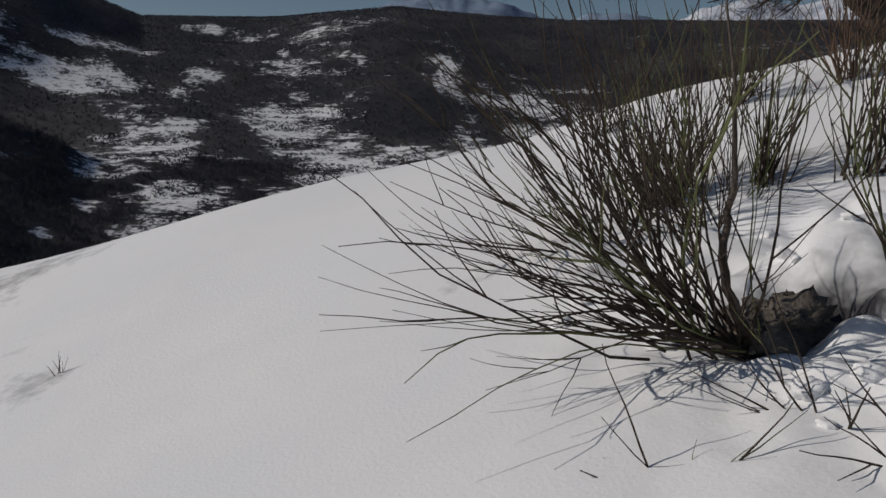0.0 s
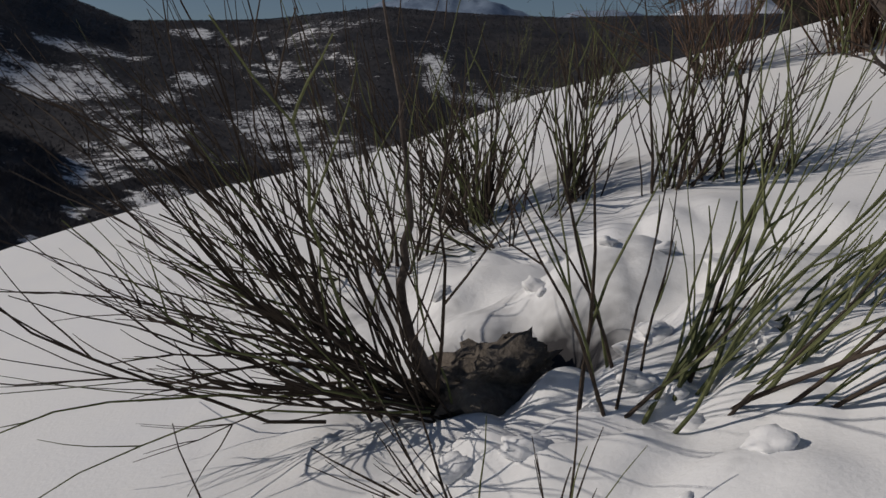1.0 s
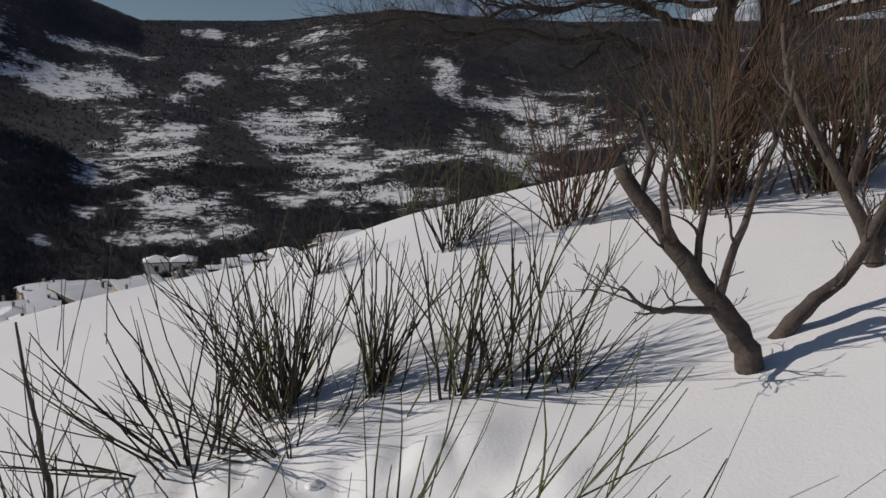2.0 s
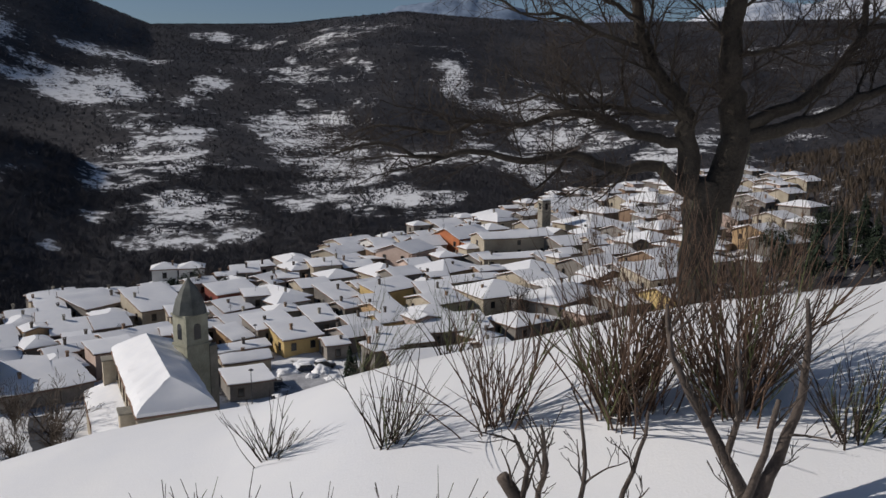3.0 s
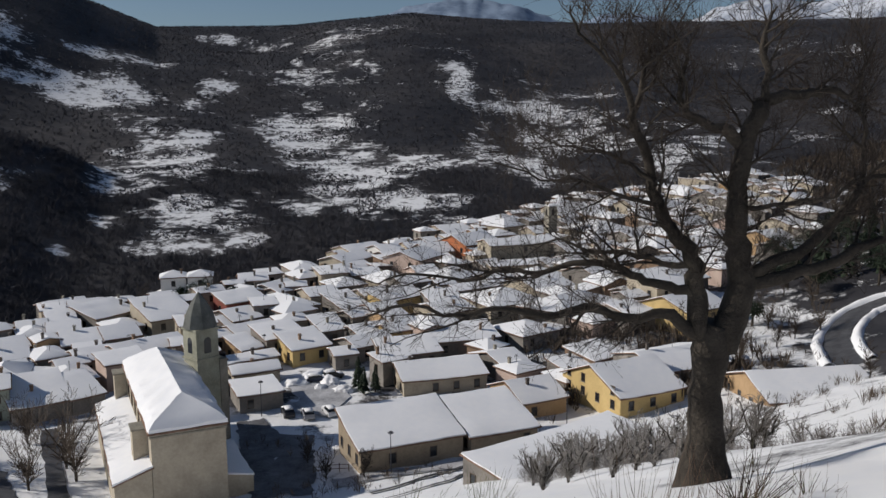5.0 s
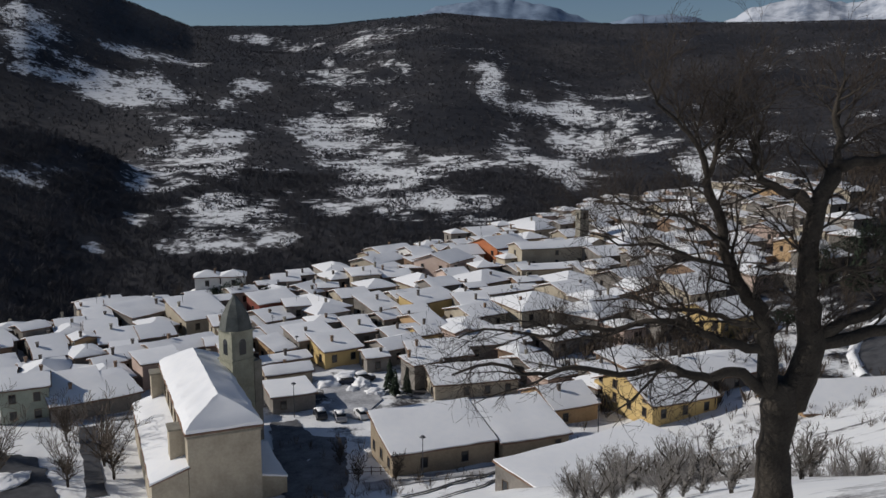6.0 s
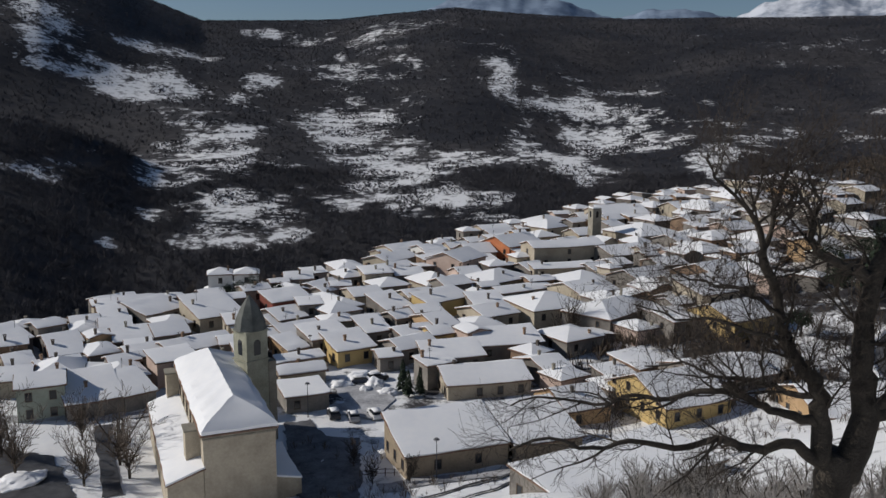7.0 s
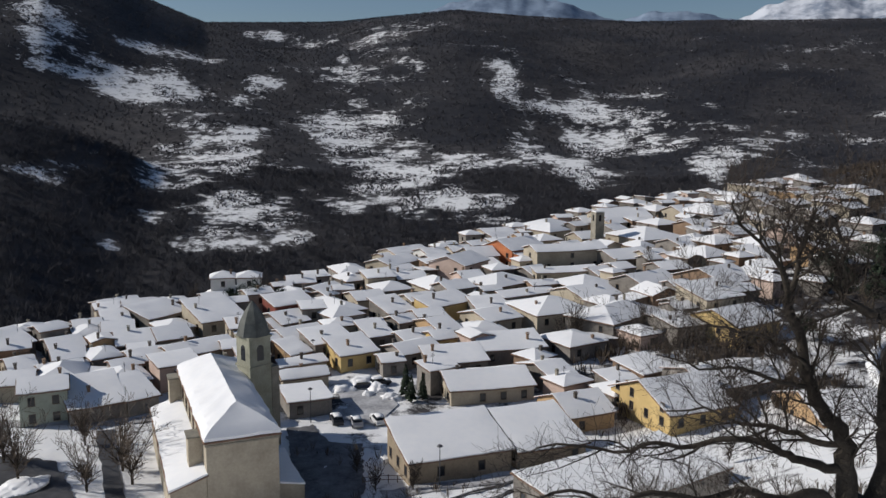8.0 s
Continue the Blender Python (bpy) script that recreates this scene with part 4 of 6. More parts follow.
for spot in (
    (-13.3, 258.6, 41, 12.9, 9.1, 3.0, "gable", "cream", 1.3),
    (-15.6, 243.1, 53, 13.3, 9.5, 3.0, "gable", "cream", 1.4),
    (-15.3, 232.0, 44, 12.8, 6.9, 2.8, "gable", "grey", 1.0),
    (47.5, 142.2, 23, 14.7, 12.8, 2.8, "gable", "grey"),
    (-25.8, 147.8, 24, 8.2, 5.0, 2.4, "gable", "cream"),
    (-56.9, 143.9, 33, 7.8, 9.5, 2.8, "hip", "grey"),
    (-10.7, 156.5, 20, 4.2, 5.7, 2.8, "gable", "grey"),
    (-68.1, 145.0, 17, 7.9, 10.6, 2.8, "hip", "grey"),
    (-74.8, 142.4, 19, 6.0, 8.1, 2.8, "gable", "cream"),
    (-6.8, 162.6, 39, 8.8, 7.7, 2.8, "gable", "grey"),
    (-1.3, 168.9, 28, 4.7, 6.4, 3.4, "gable", "yellow"),
):
    house(*spot)
for spot in (
    (-65.7, 157.0, 38, 5.5, 7.4, 2.8, "hip", "grey"),
    (25.7, 168.8, 33, 9.6, 10.1, 2.8, "hip", "grey"),
    (-72.3, 156.8, 31, 5.7, 7.7, 2.8, "gable", "grey"),
    (-57.1, 170.5, 32, 6.7, 9.0, 2.8, "gable", "grey"),
    (-17.0, 179.2, 26, 6.1, 6.4, 2.8, "gable", "grey"),
    (-9.6, 182.4, 38, 5.8, 6.1, 2.8, "gable", "grey"),
    (9.8, 184.2, 35, 8.9, 10.9, 3.4, "gable", "cream"),
    (-68.8, 173.2, 22, 6.0, 8.1, 3.4, "gable", "grey"),
    (-24.2, 185.6, 37, 7.7, 9.4, 3.4, "hip", "grey"),
    (-74.6, 171.9, 28, 5.7, 7.7, 2.8, "hip", "grey"),
    (37.4, 193.3, 31, 7.0, 8.6, 3.4, "hip", "grey"),
):
    house(*spot)
for spot in (
    (-6.7, 199.4, 30, 7.2, 7.5, 3.4, "gable", "cream"),
    (-19.7, 200.6, 29, 7.4, 9.1, 3.4, "gable", "cream"),
    (-29.5, 202.7, 48, 3.8, 5.2, 3.4, "gable", "grey"),
    (34.0, 204.6, 33, 11.9, 12.5, 3.4, "gable", "cream"),
    (-14.2, 209.7, 29, 8.4, 8.8, 3.4, "hip", "grey"),
    (-2.9, 213.6, 31, 9.5, 11.6, 3.4, "hip", "cream"),
    (86.3, 196.9, 41, 4.9, 6.6, 3.4, "hip", "grey"),
    (49.8, 210.9, 37, 13.2, 11.5, 3.4, "gable", "grey"),
    (66.5, 207.7, 36, 12.7, 15.5, 3.4, "gable", "brown"),
    (-25.3, 219.8, 33, 6.6, 9.0, 3.4, "hip", "grey"),
    (-10.2, 221.6, 22, 8.0, 8.4, 3.4, "gable", "grey"),
):
    house(*spot)
for spot in (
    (5.7, 222.2, 25, 6.1, 8.3, 3.4, "gable", "pink"),
    (96.6, 206.7, 26, 8.8, 10.8, 3.4, "gable", "grey"),
    (-19.2, 226.8, 42, 6.2, 6.5, 2.8, "gable", "grey"),
    (81.2, 214.7, 73, 6.3, 8.5, 3.4, "hip", "cream"),
    (58.5, 222.8, 23, 8.4, 8.8, 3.4, "gable", "grey"),
    (23.1, 228.7, 36, 6.5, 8.8, 3.4, "gable", "grey"),
    (41.2, 226.4, 33, 8.1, 8.5, 2.8, "gable", "grey"),
    (46.5, 228.6, 32, 5.7, 7.7, 3.4, "gable", "grey"),
    (108.3, 215.9, 33, 6.7, 8.2, 3.4, "hip", "grey"),
    (98.2, 222.0, 29, 8.8, 10.8, 3.4, "gable", "ochre"),
    (71.6, 234.3, 31, 11.0, 11.6, 3.4, "hip", "cream"),
):
    house(*spot)
for spot in (
    (-3.3, 245.7, 29, 6.2, 7.6, 3.4, "gable", "grey"),
    (58.0, 239.8, 28, 7.7, 8.0, 3.4, "gable", "cream"),
    (50.4, 242.0, 28, 14.3, 12.5, 3.4, "gable", "grey"),
    (105.9, 229.8, 31, 7.7, 9.4, 3.9, "gable", "cream"),
    (9.3, 252.0, 23, 8.9, 10.9, 3.4, "gable", "cream"),
    (89.0, 240.9, 28, 8.6, 10.5, 3.4, "hip", "cream"),
    (115.0, 233.3, 31, 8.2, 10.0, 3.9, "hip", "grey"),
    (69.0, 251.2, 36, 9.3, 9.7, 3.4, "gable", "grey"),
    (78.7, 249.0, 30, 9.7, 10.2, 3.4, "hip", "brown"),
    (58.1, 255.2, 34, 6.5, 8.0, 2.8, "hip", "cream"),
    (3.5, 261.9, 25, 6.7, 7.1, 2.8, "gable", "cream"),
):
    house(*spot)
for spot in (
    (98.7, 245.5, 38, 9.3, 11.4, 3.9, "gable", "pink"),
    (16.3, 264.1, 32, 6.3, 8.5, 3.4, "hip", "grey"),
    (9.1, 271.7, 32, 6.5, 6.8, 2.8, "gable", "grey"),
    (62.6, 267.4, 30, 16.8, 17.7, 3.4, "hip", "cream"),
    (88.7, 260.3, 24, 10.4, 11.0, 3.4, "gable", "pink"),
    (44.0, 274.2, 27, 6.7, 9.1, 3.4, "gable", "cream"),
    (112.7, 260.5, 34, 9.3, 11.4, 3.9, "gable", "grey"),
    (17.3, 282.4, 33, 9.7, 8.5, 3.4, "gable", "grey"),
    (80.6, 274.6, 31, 9.5, 10.0, 3.9, "gable", "brown"),
    (34.2, 287.5, 39, 9.7, 11.8, 4.5, "hip", "cream"),
    (55.1, 284.6, 39, 7.0, 8.6, 3.4, "gable", "grey"),
):
    house(*spot)
for spot in (
    (71.0, 283.7, 27, 10.1, 10.6, 3.9, "hip", "grey"),
    (114.9, 283.5, 26, 8.2, 10.1, 3.9, "gable", "grey"),
    (90.5, 295.8, 36, 12.5, 15.3, 3.9, "hip", "grey"),
    (62.1, 305.7, 17, 17.9, 15.7, 3.9, "gable", "cream"),
    (83.3, 301.8, 27, 9.1, 11.2, 3.9, "gable", "cream"),
    (109.9, 294.3, 37, 9.8, 12.1, 3.9, "gable", "grey"),
    (76.4, 310.5, 29, 9.7, 10.2, 3.9, "hip", "grey"),
    (105.9, 312.9, 15, 9.5, 12.8, 3.9, "hip", "cream"),
):
    house(*spot)


def fill_village():
    """Smaller houses, barns and sheds that stand close together between the others."""
    rng = random.Random(9)
    taken = list(FOOTPRINTS) + [(-28, 105, 9), (-33, 118, 9), (-24, 112, 6), (-15, 110, 7), (-17, 122, 7), (-21, 130, 7), (-4, 128, 7), (4, 127, 7), (10, 129, 6), (-5, 137, 6), (15, 136, 4), (-13, 133, 7), (-13, 142, 7), (-22, 139, 8), (-20, 147, 6), (47, 264, 4), (36, 159, 6), (44, 160, 6), (53, 151, 7), (50, 135, 8), (59, 140, 6), (26, 159, 4)]
    made = 0
    for _ in range(7000):
        x, y = rng.uniform(-105, 138), rng.uniform(128, 350)
        if y > float(village_edge(x)) - 6 or x > 52 + 0.75 * max(0, y - 165) or (x < -45 and y < 136) or (-70 < x < -42 and y > 204):
            continue
        size = rng.uniform(4.5, 8.5)
        r = size * 0.5
        if any((x - a) ** 2 + (y - b) ** 2 < (r + c * 0.84) ** 2 for a, b, c in taken):
            continue
        taken.append((x, y, r))
        paint = rng.choice(("grey", "grey", "grey", "cream", "cream", "dark", "ochre", "pink", "brown"))
        house(round(x, 1), round(y, 1), rng.choice((30, 34, 40, 24, 20, 122)) + rng.uniform(-8, 8), size, size * rng.uniform(0.8, 1.1), rng.uniform(2.6, 4.6), rng.choice(("gable", "gable", "shed", "hip")), paint, sides="fl", gap=4)
        made += 1
        if made >= 165:
            break


fill_village()


# ---- streets, walls and lamps ----
def strip(name, line, width, mat, label, lift=0.16, category="road", kind="structure"):
    """A ribbon laid over the ground along a line of points."""
    bm = bmesh.new()
    pts = []
    for (x0, y0), (x1, y1) in zip(line, line[1:]):
        n = max(2, int(math.hypot(x1 - x0, y1 - y0) / 1.5))
        pts += [(x0 + (x1 - x0) * k / n, y0 + (y1 - y0) * k / n) for k in range(n)]
    pts.append(line[-1])
    rows = []
    for i, (x, y) in enumerate(pts):
        ax, ay = pts[max(i - 1, 0)]
        bx, by = pts[min(i + 1, len(pts) - 1)]
        s = math.hypot(bx - ax, by - ay) or 1
        nx, ny = -(by - ay) / s, (bx - ax) / s
        rows.append([bm.verts.new((x + nx * o, y + ny * o, ground_at(x + nx * o, y + ny * o) + lift)) for o in (-width / 2 * (1 + 0.3 * noise.noise(Vector((x * 0.4, y * 0.4, 1)))), -width / 6, width / 6, width / 2 * (1 + 0.3 * noise.noise(Vector((x * 0.4, y * 0.4, 9)))))])
    for a, b in zip(rows, rows[1:]):
        for k in range(3):
            bm.faces.new((a[k], a[k + 1], b[k + 1], b[k]))
    return tagged(part(name, bm, mat, smooth=True), label, category, kind=kind)


SLUSH = grained("trodden_snow_road", (0.16, 0.16, 0.17), (0.62, 0.62, 0.63), 0.35, 0.7, 2.5, 0.3, 0.03)
strip("road_terrace", ((-8, 102.5), (6, 105.5), (14, 108.5), (30, 113)), 3.2, SLUSH, "narrow lane of trodden grey snow below the hill")
# flat strip added in place of the dark band of a garden wall
strip("road_yard", ((-52.8, 126), (-50, 119), (-46.6, 112), (-41.6, 101)), 2.3, ASPHALT, "flat dark strip beside the church garden, standing in for a wall's dark band")
strip("road_cross", ((-75, 128), (-50, 130), (-43, 133)), 3.2, SLUSH, "street of trodden snow behind the church")


def patch(name, outline, mat, label, lift=0.16):
    """An uneven-edged area laid over the ground inside an outline."""
    rim = []
    for (x0, y0), (x1, y1) in zip(outline, outline[1:] + outline[:1]):
        n = max(2, int(math.hypot(x1 - x0, y1 - y0) / 0.7))
        rim += [(x0 + (x1 - x0) * k / n, y0 + (y1 - y0) * k / n) for k in range(n)]
    cx, cy = sum(p[0] for p in rim) / len(rim), sum(p[1] for p in rim) / len(rim)
    bm = bmesh.new()
    loops = []
    for f in (1.0, 0.75, 0.5, 0.25):
        loop = []
        for x, y in rim:
            g = f * (1 + (0.14 * noise.noise(Vector((x * 0.5, y * 0.5, 2))) + 0.07 * noise.noise(Vector((x * 1.6, y * 1.6, 5)))) * (f > 0.9))
            px, py = cx + (x - cx) * g, cy + (y - cy) * g
            loop.append(bm.verts.new((px, py, ground_at(px, py) + lift)))
        loops.append(loop)
    for a, b in zip(loops, loops[1:]):
        for k in range(len(rim)):
            n = (k + 1) % len(rim)
            bm.faces.new((a[k], a[n], b[n], b[k]))
    bm.faces.new(loops[-1])
    return tagged(part(name, bm, mat, smooth=True), label, "road", kind="structure")


# outline follows the church's cast shadow over the asphalt
patch("road_churchyard", [(-25, 127), (-21, 129), (-17.5, 122), (-12.4, 120.6), (-10.8, 110), (-10.4, 99.5), (-17.5, 98)], SHADOW_YARD, "dark asphalt yard beside the church, painted in the outline of the church's shadow")
patch("road_turning", [(-75, 114), (-67, 116), (-60.8, 115), (-57.4, 114.6), (-53.1, 111.2), (-49.6, 106.6), (-47, 101), (-47, 94), (-60, 92), (-75, 98)], ASPHALT, "round turning place of cleared dark asphalt")
strip("road_track", ((-3, 95.6), (-1.1, 97), (3.1, 100.4), (8.6, 104.5), (14, 107.5)), 0.7, ASPHALT, "dark wheel track in the snow of the lane", 0.2)
strip("road_rut", ((-1, 87.5), (2, 91.1), (5.1, 95.9), (8.4, 100.4), (13, 105)), 0.7, ASPHALT, "dark wheel track in the snow of the lane", 0.2)
strip("road_parking", ((-15, 130.5), (-12, 138), (-16, 147)), 8, SLUSH, "trodden snow of a small car park")


BEND = ((120, 152), (108, 157), (98.2, 160), (94, 160), (90, 158.9), (86.1, 156), (82.8, 152.2), (79.5, 146.8), (77, 140), (75, 133))
strip("road_bend", BEND, 4.4, ASPHALT, "dark cleared asphalt bend in the road above the village", 0.08)


def snow_banks():
    """Ploughed snow heaped along both sides of the bend."""
    for side in (-1, 1):
        verts, faces = [], []
        pts = []
        for (x0, y0), (x1, y1) in zip(BEND, BEND[1:]):
            n = max(2, int(math.hypot(x1 - x0, y1 - y0) / 0.9))
            pts += [(x0 + (x1 - x0) * k / n, y0 + (y1 - y0) * k / n) for k in range(n)]
        for i, (x, y) in enumerate(pts):
            ax, ay = pts[max(i - 1, 0)]
            bx, by = pts[min(i + 1, len(pts) - 1)]
            s = math.hypot(bx - ax, by - ay) or 1
            nx, ny = -(by - ay) / s * side, (bx - ax) / s * side
            for k in range(7):
                f = k / 6
                o = 2.2 + 2.2 * f
                h = math.sin(math.pi * f) * (0.9 + 0.35 * noise.noise(Vector((x * 0.5, y * 0.5, side * 3 + k * 0.4))))
                px, py = x + nx * o, y + ny * o
                verts.append((px, py, ground_at(px, py) - 0.1 + h))
        n = len(pts)
        for i in range(n - 1):
            for k in range(6):
                a = i * 7 + k
                faces.append((a, a + 1, a + 8, a + 7))
        ob = linked("snow_bank", raw("snow_bank", verts, faces), SNOW, smooth=True)
        tagged(ob, "heaped bank of ploughed snow along the road bend", "snow bank", "snow banks")


snow_banks()


def street_lamp():
    ob = thing("street_lamp", pose(0, 0, 0), "slim dark steel street lamp with a flat round head", "lamp", "street lamps")
    linked("pole", tube_mesh("pole", [([(0, 0, -0.5), (0, 0, 2), (0, 0, 5.6)], [0.09, 0.07, 0.05])], 8), STEEL, ob)
    bm = bmesh.new()
    bmesh.ops.create_cone(bm, cap_ends=True, segments=12, radius1=0.42, radius2=0.2, depth=0.22, matrix=Matrix.Translation((0, 0, 5.7)))
    part("head", bm, STEEL, ob)
    return ob


def fence(line, height=1.1):
    """A post-and-rail fence along a line."""
    x0, y0 = line[0]
    ob = thing("fence", pose(x0, y0, ground_at(x0, y0)), "dark post-and-rail fence standing in the snow by the lane", "fence")
    z0 = ground_at(x0, y0)
    for (ax, ay), (bx, by) in zip(line, line[1:]):
        n = max(1, round(math.hypot(bx - ax, by - ay) / 1.4))
        feet = [(ax + (bx - ax) * k / n - x0, ay + (by - ay) * k / n - y0, ground_at(ax + (bx - ax) * k / n, ay + (by - ay) * k / n) - z0) for k in range(n + 1)]
        for x, y, z in feet[: n + ((bx, by) == line[-1])]:
            part("post", block(bmesh.new(), x - 0.06, x + 0.06, y - 0.06, y + 0.06, z - 0.3, z + height), FRAME, ob)
        for up in (0.4, 0.95):
            linked("rail", tube_mesh("rail", [([(x, y, z + up) for x, y, z in feet], [0.045] * len(feet))], 5), FRAME, ob)


fence(((-10.8, 106.4), (-8.7, 106.9), (-5.0, 106.9)))

lamp = street_lamp()
LAMPS = ((-0.6, 104.2), (25.5, 121.5), (-21.5, 130), (-25.5, 158))
for k, (x, y) in enumerate(LAMPS):
    m = pose(x, y, ground_at(x, y))
    if k == 0:
        lamp.matrix_basis = m
    else:
        copy_thing(lamp, m)


# ---- parked cars under snow ----
def car(x, y, turn, tint):
    ob = thing("car", pose(x, y, ground_at(x, y) + 0.02, 0, 0, turn), tint + " parked car covered with snow", "car", "parked cars")
    paint = {"dark blue": (0.02, 0.03, 0.06), "silver": (0.4, 0.4, 0.42), "white": (0.7, 0.7, 0.7), "dark grey": (0.05, 0.05, 0.055)}[tint]
    m = grained("car_paint_" + tint.replace(" ", "_"), tuple(c * 0.85 for c in paint), paint, 2, 0.3, 20, 0.0)

    def hull(profile, half0, half1, zsplit):
        bm = bmesh.new()
        sides = [[bm.verts.new((u, s * (half0 if z < zsplit else half1), z)) for u, z in profile] for s in (-1, 1)]
        n = len(profile)
        bm.faces.new(sides[0])
        bm.faces.new(sides[1][::-1])
        for k in range(n):
            bm.faces.new((sides[0][k], sides[1][k], sides[1][(k + 1) % n], sides[0][(k + 1) % n]))
        bmesh.ops.bevel(bm, geom=bm.edges[:], offset=0.05, segments=2, affect="EDGES")
        return bm
    part("body", hull(((-2.0, 0.3), (2.0, 0.3), (2.05, 0.65), (1.95, 0.85), (1.0, 0.95), (-1.9, 0.98), (-2.05, 0.7)), 0.82, 0.82, 9), m, ob)
    part("glasshouse", hull(((-1.75, 0.96), (1.0, 0.94), (0.35, 1.42), (-1.3, 1.46)), 0.78, 0.62, 1.2), GLASS, ob, "dark window band")
    bm = hull(((-1.55, 1.38), (0.6, 1.36), (0.25, 1.56), (-1.2, 1.62)), 0.66, 0.6, 1.5)
    part("roof_snow", bm, SNOW, ob, "cap of snow", smooth=True)
    bm = hull(((0.9, 0.94), (1.9, 0.84), (1.85, 0.98), (1.0, 1.08)), 0.74, 0.7, 1.0)
    part("bonnet_snow", bm, SNOW, ob, "snow on the bonnet", smooth=True)
    for u in (-1.3, 1.3):
        for s in (-0.76, 0.76):
            bm = bmesh.new()
            bmesh.ops.create_cone(bm, cap_ends=True, segments=14, radius1=0.31, radius2=0.31, depth=0.2, matrix=pose(u, s, 0.31, 90, 0, 0))
            part("wheel", bm, RUBBER, ob)


for spot in ((-17.4, 130.2, 108, "dark grey"), (-14.1, 129.2, 104, "silver"), (-10.8, 130.6, 112, "white"), (-14.6, 147.6, 18, "dark blue"), (-12.0, 149.4, 24, "dark grey")):
    car(*spot)


# ---- trees ----
def bent(points, steps, jitter, rng):
    """A smooth line through control points, with small kinks."""
    out = []
    n = len(points)
    for i in range(n - 1):
        p0, p1, p2, p3 = (Vector(points[max(0, min(n - 1, i + k))]) for k in (-1, 0, 1, 2))
        for s in range(steps):
            t = s / steps
            q = 0.5 * ((2 * p1) + (p2 - p0) * t + (2 * p0 - 5 * p1 + 4 * p2 - p3) * t * t + (3 * p1 - p0 - 3 * p2 + p3) * t ** 3)
            out.append(q + Vector((rng.uniform(-1, 1), rng.uniform(-1, 1), rng.uniform(-1, 1))) * jitter)
    out.append(Vector(points[-1]))
    return out


def sprout(strands, line, r0, r1, level, counts, lengths, rng, up=0.35):
    """Adds a branch along line to the strands and lets side branches sprout from it, level by level."""
    n = len(line)
    strands[level].append((line, [r0 + (r1 - r0) * (i / (n - 1)) ** 0.85 for i in range(n)]))
    if level + 1 >= len(counts):
        return
    for k in range(counts[level + 1]):
        f = 0.22 + 0.78 * (k + rng.random()) / counts[level + 1]
        i = min(n - 2, int(f * (n - 1)))
        start = line[i]
        way = (line[i + 1] - line[i]).normalized()
        side = Vector((rng.uniform(-1, 1), rng.uniform(-1, 1), rng.uniform(-0.6, 1))).cross(way)
        side = side.normalized() if side.length > 0.01 else Vector((0, 0, 1))
        go = (way * rng.uniform(0.35, 0.9) + side * rng.uniform(0.5, 1.0) + Vector((0, 0, up))).normalized()
        size = lengths[level + 1] * rng.uniform(0.55, 1.2)
        pts, p = [start.copy()], start.copy()
        segs = 5 if level < 2 else 3
        for s in range(segs):
            go = (go + Vector((rng.uniform(-1, 1), rng.uniform(-1, 1), rng.uniform(-0.7, 1))) * 0.30).normalized()
            p = p + go * size / segs
            pts.append(p.copy())
        here = r0 + (r1 - r0) * f
        top = min(here * 0.6, 0.020 * size + 0.003)
        sprout(strands, pts, top, max(0.0022, top * 0.3), level + 1, counts, lengths, rng, up)


